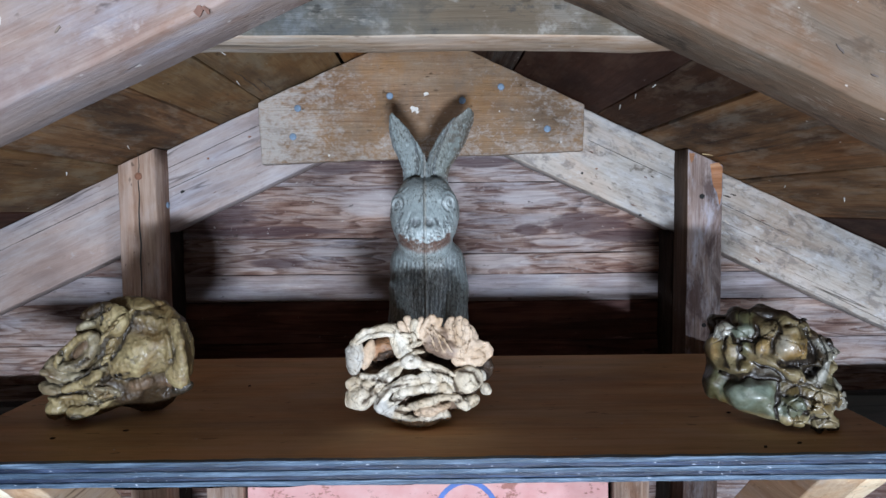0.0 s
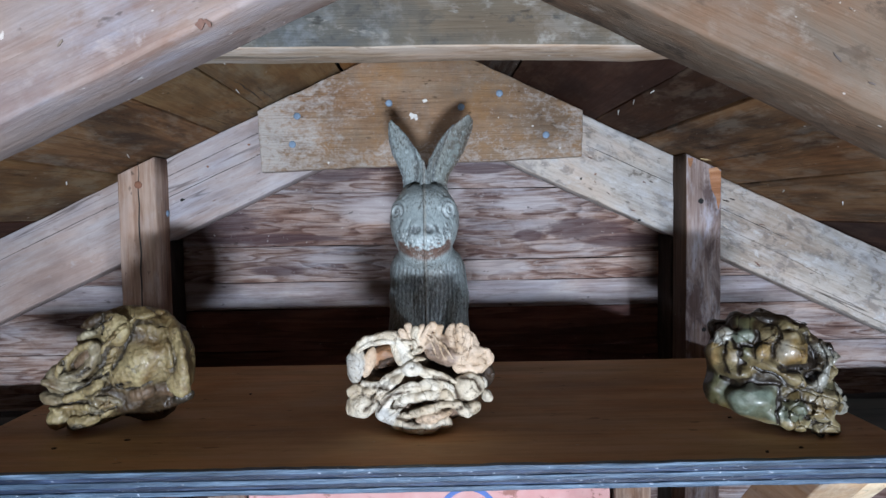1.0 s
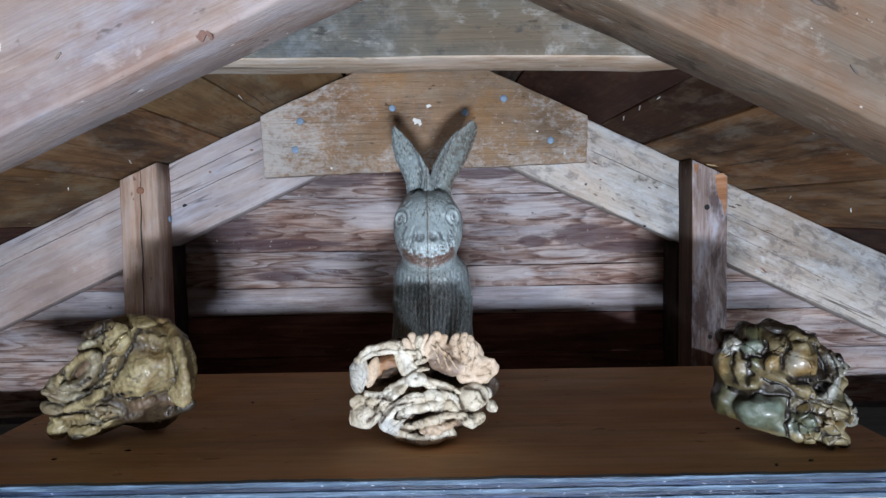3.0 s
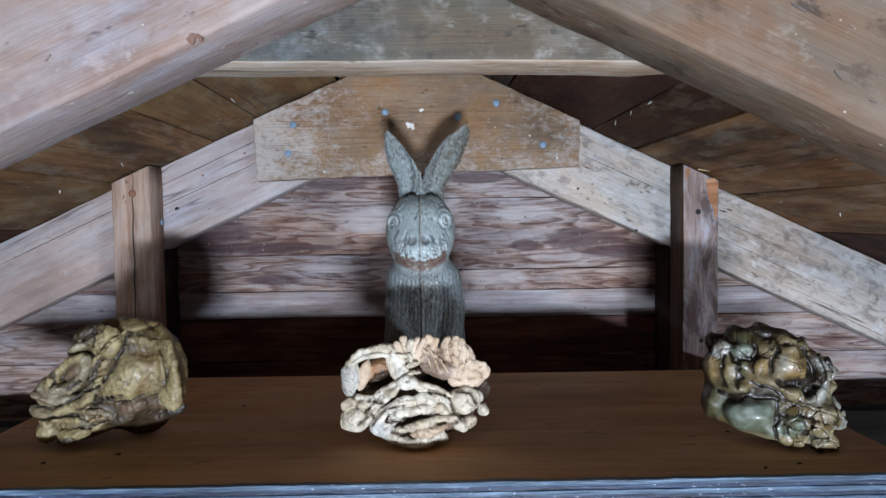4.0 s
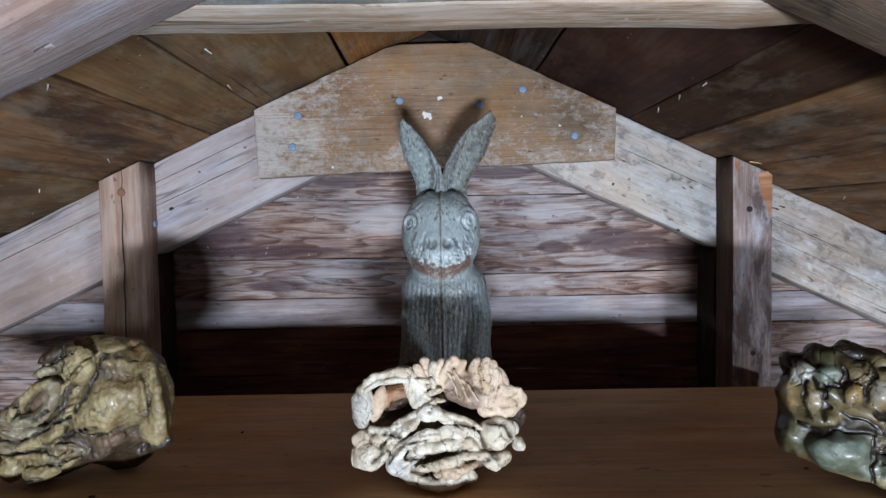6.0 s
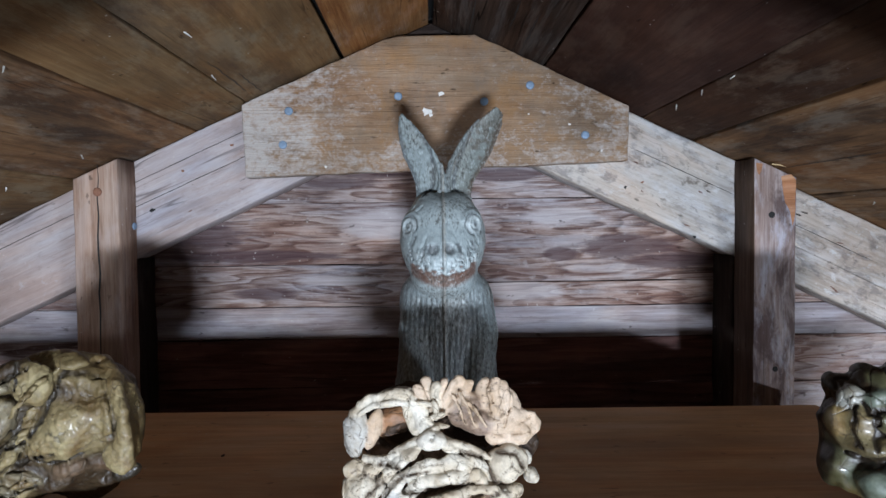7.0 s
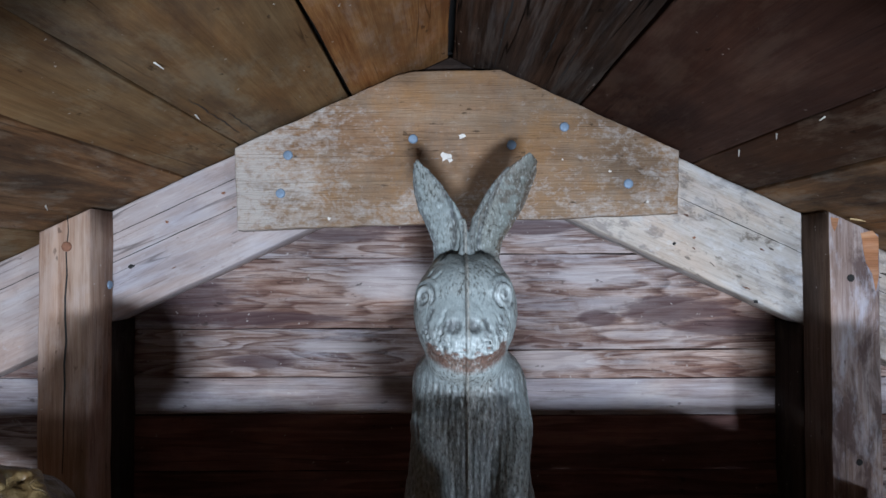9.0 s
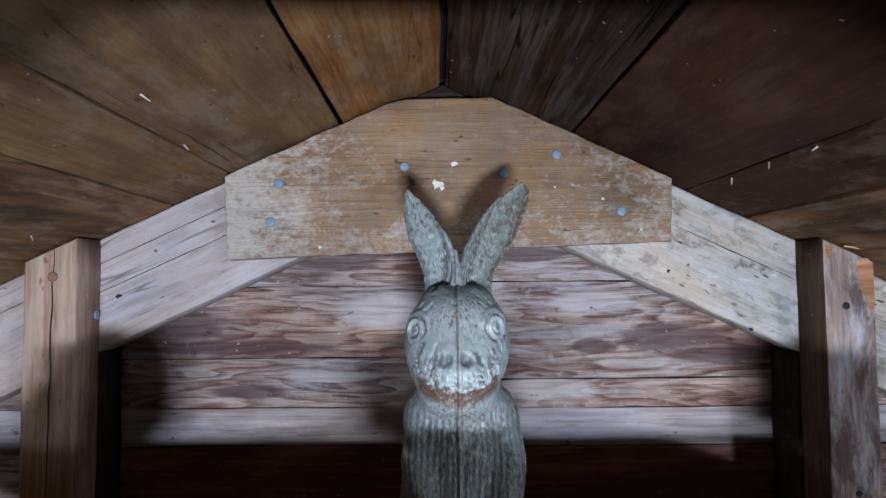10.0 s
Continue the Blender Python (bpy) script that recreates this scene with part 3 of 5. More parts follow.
def chip(r, seed):
    rng = random.Random(seed)
    pts = [(r * rng.uniform(0.45, 1.2) * math.cos(a * 0.7), r * rng.uniform(0.3, 0.9) * math.sin(a * 0.7)) for a in range(9)]
    return prism(pts, 0.0008, wear=0, bevel=0)


def mark(body, side, x, z, kind, size, seed, mat, label=""):
    """A nail, knot or split on the front of a rafter, at x, z of the world."""
    u, w = on_face(side, x, z)
    face = -RAFT_T / 2 - 0.0004 if side > 0 else RAFT_T / 2 + 0.0004
    m = pose(u, face, w, 0, 0, 0 if side > 0 else 180)
    if kind == "split":
        part("split", split_line(size, 0.0008, seed), mat, body, at=m @ pose(0, 0, 0, 0, 0.4 * (seed % 3 - 1), 0))
    else:
        part(kind, chip(size, seed), mat, body, label, m @ pose(0, 0, 0, 0, 40 * seed, 0))


raft_bl = rafter(-1, RAFT_Y, M_RAFTER_L, "greyish weathered rafter against the back wall", seed=3)
raft_br = rafter(1, RAFT_Y, M_RAFTER_R, "pale mottled weathered rafter against the back wall", seed=4)
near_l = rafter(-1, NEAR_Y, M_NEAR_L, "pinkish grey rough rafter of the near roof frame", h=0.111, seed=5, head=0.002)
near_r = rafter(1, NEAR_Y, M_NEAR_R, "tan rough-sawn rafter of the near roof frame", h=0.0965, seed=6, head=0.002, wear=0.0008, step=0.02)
mark(raft_bl, -1, -0.25, 1.862, "split", 0.19, 1, M_TAR)
mark(raft_bl, -1, -0.25, 1.834, "split", 0.2, 2, M_TAR)
mark(raft_bl, -1, -0.46, 1.762, "split", 0.25, 3, M_TAR)
mark(raft_bl, -1, -0.208, 1.872, "knot", 0.0022, 4, M_RUST)
mark(raft_bl, -1, -0.298, 1.801, "knot", 0.0032, 5, M_TAR)
mark(raft_bl, -1, -0.263, 1.844, "knot", 0.002, 6, M_RUST)
mark(raft_br, 1, 0.233, 1.821, "knot", 0.0026, 7, M_TAR)
mark(raft_br, 1, 0.253, 1.827, "knot", 0.0022, 8, M_RUST)
mark(raft_br, 1, 0.312, 1.764, "knot", 0.003, 9, M_TAR)
mark(raft_br, 1, 0.3, 1.838, "split", 0.14, 10, M_TAR)
mark(raft_br, 1, 0.47, 1.757, "split", 0.12, 11, M_TAR)
mark(near_l, -1, -0.058, 1.8525, "knot", 0.0018, 15, M_KNOT, "reddish brown knot")
mark(near_l, -1, -0.061, 1.852, "knot", 0.0026, 12, M_KNOT, "reddish brown knot")



def gouges(body, side, count, seed, mats, us, ws, size):
    """Small tears and pits scattered over the front of a rafter; us, ws: ranges along and square to it."""
    rng = random.Random(seed)
    face = -RAFT_T / 2 - 0.0003 if side > 0 else RAFT_T / 2 + 0.0003
    for i in range(count):
        r = size * rng.uniform(0.4, 1.0)
        m = pose(rng.uniform(*us), face, rng.uniform(*ws), 0, 0, 0 if side > 0 else 180) @ pose(0, 0, 0, 0, rng.uniform(-25, 25), 0)
        bm = chip(r, seed + i)
        bmesh.ops.scale(bm, vec=(rng.uniform(1.2, 2.4), 0.6, 0.55), verts=bm.verts)
        part("gouge", bm, mats[i % len(mats)], body, at=m)


gouges(raft_br, 1, 22, 300, (M_KNOT, M_TORN, M_GREY_PIT), (0.22, 0.62), (-0.09, -0.012), 0.0034)
gouges(raft_bl, -1, 10, 340, (M_KNOT, M_TORN), (0.22, 0.6), (-0.09, -0.01), 0.0022)
gouges(near_r, 1, 26, 380, (M_GREY_PIT, M_TORN_DARK), (0.1, 0.42), (-0.092, -0.045), 0.0017)
gouges(near_l, -1, 14, 420, (M_KNOT, M_TORN_DARK), (0.1, 0.42), (-0.105, -0.03), 0.0014)

gusset = thing("gusset_board", "tan wooden gusset board nailed over the rafter tops", "board", pose(RX, 0.919, 1.91))
gp = [(-0.187, 1.834), (0.229, 1.849), (0.231, 1.9085), (0.062, 1.9865), (-0.02, 1.985), (-0.037, 1.981), (-0.19, 1.9125)]
part("board", prism([(x - RX, z - 1.91) for x, z in gp], 0.022, wear=0.0007, bevel=0.0016, step=0.014, seed=11), M_GUSSET, gusset)
for x, z in ((-0.139, 1.905), (-0.146, 1.869), (-0.021, 1.92), (0.072, 1.914), (0.122, 1.931), (0.182, 1.877)):
    part("nail", nail_head(0.0046), M_NAIL, gusset, "bluish galvanised nail head", pose(x - RX, -0.0112, z - 1.91, random.uniform(-6, 6), 0, random.uniform(-6, 6)))

# Dark filler added so that the gap at the ridge stays black.
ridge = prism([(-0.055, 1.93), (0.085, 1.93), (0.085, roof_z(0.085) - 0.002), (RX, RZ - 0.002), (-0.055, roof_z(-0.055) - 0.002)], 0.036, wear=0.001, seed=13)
tagged(part("ridge_block", ridge, M_STUD, at=pose(0, 0.9535, 0)), "added dark filler in the gap between the rafter heads", "block")


for x, z, r in ((0.010, 1.9035, 0.006), (0.014, 1.9, 0.0035), (0.025, 1.9225, 0.004), (0.165, 1.889, 0.0016), (0.12, 1.9, 0.0014), (-0.1, 1.845, 0.002), (0.2, 1.86, 0.002)):
    part("paint_fleck", chip(r, int(x * 1000) + 500), M_WHITE, gusset, "white paint fleck", pose(x - RX, -0.0113, z - 1.91))

near_gusset = prism([(-0.15, 1.853), (0.18, 1.853), (0.18, roof_z(0.18) - 0.002), (0.06, roof_z(0.06) - 0.002), (-0.03, roof_z(-0.03) - 0.002), (-0.15, roof_z(-0.15) - 0.002)], 0.032, wear=0.0006, bevel=0.002, seed=12)
bmesh.ops.translate(near_gusset, verts=near_gusset.verts, vec=(0, 0, -1.9))
near_gusset.faces.ensure_lookup_table()
# Faces turned downwards take the lighter tan.
for f in near_gusset.faces:
    f.normal_update()
    if f.normal.z < -0.6:
        f.material_index = 1
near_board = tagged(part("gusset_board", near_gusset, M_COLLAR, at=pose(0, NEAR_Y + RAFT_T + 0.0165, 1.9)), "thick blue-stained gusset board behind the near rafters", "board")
near_board.data.materials.append(M_COLLAR_E)


def post(x0, x1, y0, y1, mat, label, seed):
    """An upright whose head is cut to the roof's slope. Local x runs up the grain."""
    w = x1 - x0
    body = thing("post", label, "post", pose(x0, (y0 + y1) / 2, 0), "wall posts")
    h0, h1 = roof_z(x0) - 0.003, roof_z(x1) - 0.003
    # local x upwards, local z to the west: (up, -across)
    poly = [(0.0, 0.0), (h0, 0.0), (h1, -w), (0.0, -w)]
    part("timber", prism(poly, y1 - y0, wear=0.0005, bevel=0.0016, step=0.03, seed=seed), mat, body, at=pose(0, 0, 0, 0, -90, 0))
    return body


pl = post(-0.362, -0.3155, 0.889, 0.9315, M_POST_L, "reddish brown wooden post with a long split and nails", 21)
pr = post(0.3575, 0.403, 0.886, 0.9315, M_POST_R, "dark weathered wooden post with an orange scar at its head", 22)
# its inner side takes a darker brown
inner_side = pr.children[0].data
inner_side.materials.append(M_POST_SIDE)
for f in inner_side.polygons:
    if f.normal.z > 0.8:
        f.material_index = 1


def groove(points, width, depth_y):
    """A thin dark split in the timber, as a sunken sliver."""
    bm = bmesh.new()
    rows = []
    for i, (x, z) in enumerate(points):
        w = width * math.sin(math.pi * (i + 0.35) / (len(points) + 0.1)) * 0.5 + 0.0002
        rows.append([bm.verts.new((x - w, 0, z)), bm.verts.new((x, -depth_y, z)), bm.verts.new((x + w, 0, z))])
    for a, b in zip(rows, rows[1:]):
        bm.faces.new((a[0], a[1], b[1], b[0]))
        bm.faces.new((a[1], a[2], b[2], b[1]))
    return bm


rng = random.Random(8)
part("split", groove([(0.0265 + rng.uniform(-0.001, 0.001) - i * 0.0002, 1.853 - i * 0.02) for i in range(13)], 0.0016, 0.0004), M_TAR, pl, at=pose(0, -0.0214, 0))
part("nail", nail_head(0.0046), M_RUST, pl, "rusty nail head", pose(0.026, -0.0216, 1.819))
part("nail", nail_head(0.0042), M_NAIL, pl, "bluish galvanised nail head", pose(0.0467, 0.014, 1.783, 0, 0, 90))
part("scar", prism([(-0.004, 0.001), (0.007, 0.0035), (0.0122, -0.003), (0.0118, -0.04), (0.009, -0.052), (0.006, -0.036), (0.0005, -0.026)], 0.002, wear=0.0006, bevel=0.0005, step=0.006, seed=33), M_SCAR, pr, "orange freshly split wood", pose(0.0325, -0.0222, roof_z(0.392) - 0.008))
part("scar", prism([(0.0, 0.0), (0.0075, -0.001), (0.006, -0.008), (0.0035, -0.013), (0.001, -0.007)], 0.0016, wear=0.0005, bevel=0.0004, step=0.004, seed=36), M_SCAR, pr, "orange freshly split wood", pose(0.0015, -0.0224, roof_z(0.3605) - 0.007))
part("knot_hole", nail_head(0.0035, 0.0004), M_TAR, pr, at=pose(0.019, -0.0229, 1.788))
part("knot_hole", nail_head(0.003, 0.0004), M_TAR, pr, at=pose(0.024, -0.0229, 1.622))
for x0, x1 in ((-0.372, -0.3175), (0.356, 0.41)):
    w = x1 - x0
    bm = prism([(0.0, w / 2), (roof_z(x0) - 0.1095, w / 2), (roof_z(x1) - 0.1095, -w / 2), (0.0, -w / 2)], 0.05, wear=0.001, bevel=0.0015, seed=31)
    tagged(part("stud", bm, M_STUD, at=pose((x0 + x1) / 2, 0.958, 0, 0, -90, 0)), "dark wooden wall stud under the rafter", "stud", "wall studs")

# ---------- plywood shelf ----------
shelf = thing("plywood_shelf", "brown varnished plywood shelf with a scuffed blue-black edge", "shelf", pose((SHELF_L + SHELF_R) / 2, (SHELF_F + SHELF_B) / 2 - 0.002, SHELF_Z, 0, 0, -0.8))
sw, sd = SHELF_R - SHELF_L, SHELF_B - SHELF_F
part("panel", slab(sw, sd - 0.004, 0.0185, wear=0.0004, bevel=0.0006, seed=60), M_SHELF, shelf, at=pose(0, 0.002, -0.00925, -90, 0, 0))
for k in range(5):
    bm = slab(sw, 0.0037, 0.006, wear=0.00035, bevel=0.0004, step=0.012, seed=70 + k)
    part("edge_ply", bm, M_EDGE_B if k % 2 else M_EDGE, shelf, at=pose(0, -sd / 2 + 0.0025 - (0.0007 if k % 2 == 0 else -0.0006), -0.0019 - 0.0037 * k))

# cleat and longer rail under the shelf, added; their black colour stands for shadow
for x0, x1, z0, z1, y0, y1 in ((SHELF_L + 0.01, SHELF_R - 0.01, 1.505, 1.5735, 0.832, 0.855), (-0.9, 0.9, 1.43, 1.536, 0.8575, 0.8845)):
    bm = slab(x1 - x0, z1 - z0, y1 - y0, seed=77)
    tagged(part("shelf_rail", bm, M_RAIL, at=pose((x0 + x1) / 2, (y0 + y1) / 2, (z0 + z1) / 2)), "added rail under the back of the shelf, near black for shade", "rail")

# braces that carry the shelf
for x, w in ((-0.285, 0.046), (0.357, 0.06)):
    b = thing("shelf_brace", "pale new wooden brace under the shelf", "brace", pose(x, 0.534, SHELF_Z - 0.0192), "shelf braces")
    part("timber", prism([(0.0, 0.0), (0.064, 0.0), (0.322, -0.258), (0.322, -0.322)], w * 0.62, seed=81), M_BRACE, b, at=pose(w * -0.19 if x > 0 else w * 0.19, 0, 0, 0, 0, 90))
    part("cleat", prism([(0.004, 0.0), (0.06, 0.0), (0.32, -0.26), (0.32, -0.316)], w * 0.36, seed=82), M_BRACE_P, b, at=pose(w * 0.31 if x > 0 else w * -0.31, 0, 0, 0, 0, 90))

# panel and boards below the shelf
panel = thing("painted_panel", "pink flaking painted panel with blue lines", "panel", pose(0.024, 0.95, 1.3))
part("board", slab(0.503, 0.5, 0.012, seed=90), M_PINK, panel, at=pose(0, 0, 0))


def painted_line(points, w):
    bm = bmesh.new()
    pr_ = None
    for i, (x, z) in enumerate(points):
        x2, z2 = points[min(i + 1, len(points) - 1)]
        x1, z1 = points[max(i - 1, 0)]
        d = Vector((x2 - x1, 0, z2 - z1)).normalized()
        nx, nz = -d.z * w / 2, d.x * w / 2
        cur = [bm.verts.new((x + nx, 0, z + nz)), bm.verts.new((x - nx, 0, z - nz))]
        if pr_:
            bm.faces.new((pr_[0], pr_[1], cur[1], cur[0]))
        pr_ = cur
    return bm


part("blue_line", painted_line([(0.052 + 0.045 * math.cos(a * 0.2), 0.04 + 0.055 * math.sin(a * 0.2)) for a in range(33)], 0.007), M_BLUE, panel, "blue painted loop", pose(0, -0.0066, 0))
for x in (-0.256, 0.305):
    tagged(part("upright_board", slab(0.6, 0.05, 0.02, seed=95), M_POST_L, at=pose(x, 0.945, 1.25, 0, -90, 0)), "brown upright board beside the pink panel", "board", "panel uprights")


# ---------- modelling in clay: solids blended on a grid, then skinned ----------
def wobble(x, y, z, size, seed, stretch=(1, 1, 1)):
    """Smooth unevenness of about unit size, with the given wavelength."""
    rng = np.random.default_rng(seed)
    out = 0
    for k in range(9):
        w = rng.normal(size=3)
        w = w / np.linalg.norm(w) / np.array(stretch) * 2 * np.pi / size * rng.uniform(0.6, 1.5)
        out = out + np.sin((w[0] * x + w[1] * y + w[2] * z + rng.uniform(0, 6.28)).astype(np.float32))
    return out / 2.1


class Clay:
    """A lump of clay on a grid, in millimetres; -y is its front. Solids are blended with joints of size k; their colours run into one another."""

    def __init__(self, lo, hi, h, warp=()):
        self.h, self.lo = h, np.array(lo, float)
        n = np.ceil((np.array(hi, float) - self.lo) / h).astype(int) + 1
        self.ax = [self.lo[i] + h * np.arange(n[i], dtype=np.float32) for i in range(3)]
        self.pos = [np.ascontiguousarray(g) for g in np.meshgrid(*self.ax, indexing="ij")]
        flat = np.meshgrid(*self.ax, indexing="ij", sparse=True)
        for amp, size, seed in warp:
            for a in range(3):
                self.pos[a] = (self.pos[a] + amp * wobble(*flat, size, seed + 31 * a)).astype(np.float32)
        self.f = np.full(n, 50.0, np.float32)
        self.col = np.zeros((*n, 3), np.float32)

    def window(self, lo, hi, pad):
        s = []
        for i in range(3):
            a = int(np.clip(np.floor((lo[i] - pad - self.lo[i]) / self.h), 0, self.f.shape[i] - 1))
            b = int(np.clip(np.ceil((hi[i] + pad - self.lo[i]) / self.h) + 1, a + 1, self.f.shape[i]))
            s.append(slice(a, b))
        s = tuple(s)
        return s, [g[s] for g in self.pos]

    def blend(self, s, d, k, colour, cut=False):
        f = self.f[s]
        if cut:
            hh = np.clip(0.5 - 0.5 * (f + d) / k, 0, 1)
            new_f = f * (1 - hh) - d * hh + k * hh * (1 - hh)
            tint = np.clip(0.5 - 0.5 * (d - 0.9) / 1.0, 0, 1)
        else:
            hh = np.clip(0.5 + 0.5 * (f - d) / k, 0, 1)
            new_f = f * (1 - hh) + d * hh - k * hh * (1 - hh)
            tint = np.clip(0.5 + 0.5 * (f - d) / max(k, 1.6), 0, 1)
        if colour is not None:
            self.col[s] += tint[..., None] * (np.array(colour, np.float32) - self.col[s])
        self.f[s] = new_f

    def lump(self, c, r, colour=None, turn=(0, 0, 0), k=1.5, cut=False):
        """An ellipsoid at c with half sizes r, turned by degrees."""
        big = max(r)
        s, (x, y, z) = self.window(np.array(c) - big, np.array(c) + big, 9)
        m = np.array(Euler([radians(a) for a in turn]).to_matrix()).T
        p = np.stack([x - c[0], y - c[1], z - c[2]], -1) @ m.T
        q = p / np.array(r)
        k0 = np.linalg.norm(q, axis=-1)
        k1 = np.linalg.norm(p / np.array(r) ** 2, axis=-1)
        d = k0 * (k0 - 1) / np.maximum(k1, 1e-6)
        self.blend(s, d.astype(np.float32), k, colour, cut)

    def roll(self, pts, r, colour=None, k=1.0, flat=1.0, cut=False):
        """A rolled coil through pts (x, y, z), of radius r or (start, end); flat under 1 squashes it in depth."""
        pts = np.array(pts, float)
        r0, r1 = (r, r) if isinstance(r, (int, float)) else r
        big = max(r0, r1)
        s, (x, y, z) = self.window(pts.min(0) - big, pts.max(0) + big, 8)
        p = np.stack([x, y / flat, z], -1)
        best = np.full(x.shape, 50.0)
        n = len(pts) - 1
        for i in range(n):
            a, b = pts[i] / (1, flat, 1), pts[i + 1] / (1, flat, 1)
            t = np.clip(((p - a) @ (b - a)) / max(1e-6, (b - a) @ (b - a)), 0, 1)
            d = np.linalg.norm(p - a - t[..., None] * (b - a), axis=-1) - (r0 + (r1 - r0) * (i + t) / n)
            best = np.minimum(best, d)
        self.blend(s, (best * min(1.0, flat)).astype(np.float32), k, colour, cut)

    def front(self, x, z):
        """Where the surface lies in front of x, z."""
        i = int(np.clip(round((x - self.lo[0]) / self.h), 0, self.f.shape[0] - 1))
        k = int(np.clip(round((z - self.lo[2]) / self.h), 0, self.f.shape[2] - 1))
        ins = self.f[i, :, k] < 0
        return float(self.pos[1][i, ins.argmax(), k]) if ins.any() else 8.0

    def stick(self, x, z, r, colour, spin=0, out=0.0, k=0.8, tilt=0):
        """Presses a pellet on the front; out: how far its middle stands out."""
        self.lump((x, self.front(x, z) - out, z), r, colour, (tilt, spin, 0), k)

    def coil(self, pts, r, colour, out=0.0, k=0.7, flat=1.0):
        """Lays a coil along the front through the points x, z."""
        ys = [self.front(x, z) for x, z in pts]
        self.roll([(x, y - out, z) for (x, z), y in zip(pts, ys)], r, colour, k, flat)

    def score(self, pts, r=0.9, colour=None, k=0.8, deep=0.4):
        """Scratches a line through the points x, z into the front."""
        path = []
        for (x0, z0), (x1, z1) in zip(pts, pts[1:]):
            n = max(2, int(math.hypot(x1 - x0, z1 - z0) / 2.5))
            path += [(x0 + (x1 - x0) * i / n, z0 + (z1 - z0) * i / n) for i in range(n)]
        path.append(pts[-1])
        self.roll([(x, self.front(x, z) + deep, z) for x, z in path], r, colour, k, cut=True)

    def rough(self, amount, size, seed=0, stretch=(1, 1, 1)):
        """Adds lumpy unevenness of the given wavelength."""
        x, y, z = np.meshgrid(*self.ax, indexing="ij", sparse=True)
        self.f += amount * wobble(x, y, z, size, seed, stretch)

    def cracks(self, size, width, depth, seed, colour, where=0.3):
        """Opens cracks of the given spacing in some places, darkened by the wash that settled in them."""
        x, y, z = np.meshgrid(*self.ax, indexing="ij", sparse=True)
        n = np.abs(wobble(x, y, z, size, seed)) / width
        gate = np.clip((wobble(x, y, z, size * 2.6, seed + 7) - where) * 3, 0, 1)
        g = np.exp(-n * n) * gate
        self.f += (depth * g).astype(np.float32)
        self.col += (0.8 * g)[..., None].astype(np.float32) * (np.array(colour, np.float32) - self.col)

    def plates(self, size, gap, depth, step, seed, colour=None, box=None, amount=1.0, tilt=0.0):
        """Breaks the skin into irregular plates: each stands a little in or out or leans by tilt, with open joints between. box: (x0, x1, z0, z1)."""
        sel = np.argwhere(np.abs(self.f) < 3.0)
        p = self.lo + sel * self.h
        fade = np.full(len(p), amount)
        if box:
            x0, x1, z0, z1 = box
            e = np.minimum(np.minimum(p[:, 0] - x0, x1 - p[:, 0]), np.minimum(p[:, 2] - z0, z1 - p[:, 2]))
            keep = e > 0
            sel, p, fade = sel[keep], p[keep], (fade * np.clip(e / 5, 0, 1))[keep]
        q = p / size
        base = np.floor(q).astype(int)
        d1, d2, lift = np.full(len(p), 9.0), np.full(len(p), 9.0), np.zeros(len(p))

        def hashed(c, k):
            v = np.sin(c[:, 0] * 127.1 + c[:, 1] * 311.7 + c[:, 2] * 74.7 + k * 53.3 + seed * 17.1) * 43758.5453
            return v - np.floor(v)
        for dx in (-1, 0, 1):
            for dy in (-1, 0, 1):
                for dz in (-1, 0, 1):
                    c = base + (dx, dy, dz)
                    pt = c + np.stack([hashed(c, k) for k in range(3)], 1)
                    d = np.linalg.norm(q - pt, axis=1)
                    closer = d < d1
                    d2 = np.where(closer, d1, np.minimum(d2, d))
                    lean = sum((hashed(c, 7 + k) - 0.5) * (q - pt)[:, k] for k in range(3)) * tilt
                    lift = np.where(closer, hashed(c, 5) - 0.5 + lean, lift)
                    d1 = np.minimum(d1, d)
        g = np.exp(-(((d2 - d1) * size) / gap) ** 2) * fade
        at = tuple(sel.T)
        self.f[at] += (depth * g + step * lift * fade).astype(np.float32)
        if colour is not None:
            self.col[at] += ((0.75 * g)[:, None] * (np.array(colour) - self.col[at])).astype(np.float32)

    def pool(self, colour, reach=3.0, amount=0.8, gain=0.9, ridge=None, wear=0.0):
        """Mixes a colour into the hollows by their concavity, and wears the ridges to the colour ridge. reach:
        millimetres.
        """
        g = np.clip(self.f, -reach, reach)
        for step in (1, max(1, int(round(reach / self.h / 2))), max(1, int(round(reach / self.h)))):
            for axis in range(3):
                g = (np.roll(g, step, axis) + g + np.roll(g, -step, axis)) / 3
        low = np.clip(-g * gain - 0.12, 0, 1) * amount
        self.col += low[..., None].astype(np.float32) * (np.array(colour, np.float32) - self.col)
        if ridge is not None:
            high = np.clip((g - 0.55) * gain, 0, 1) * wear
            self.col += high[..., None].astype(np.float32) * (np.array(ridge, np.float32) - self.col)

    def skin(self, name):
        """The surface as a mesh of quads (surface nets), in metres, with the colours as the attribute 'glaze'."""
        f, h = self.f, self.h
        f[0], f[-1], f[:, 0], f[:, -1], f[:, :, 0], f[:, :, -1] = 5, 5, 5, 5, 5, 5
        nx, ny, nz = (n - 1 for n in f.shape)
        ins = f < 0
        count = np.zeros((nx, ny, nz), np.int8)
        for dx in (0, 1):
            for dy in (0, 1):
                for dz in (0, 1):
                    count += ins[dx:dx + nx, dy:dy + ny, dz:dz + nz]
        cells = np.argwhere((count > 0) & (count < 8))
        idx = np.full((nx, ny, nz), -1, np.int64)
        idx[tuple(cells.T)] = np.arange(len(cells))
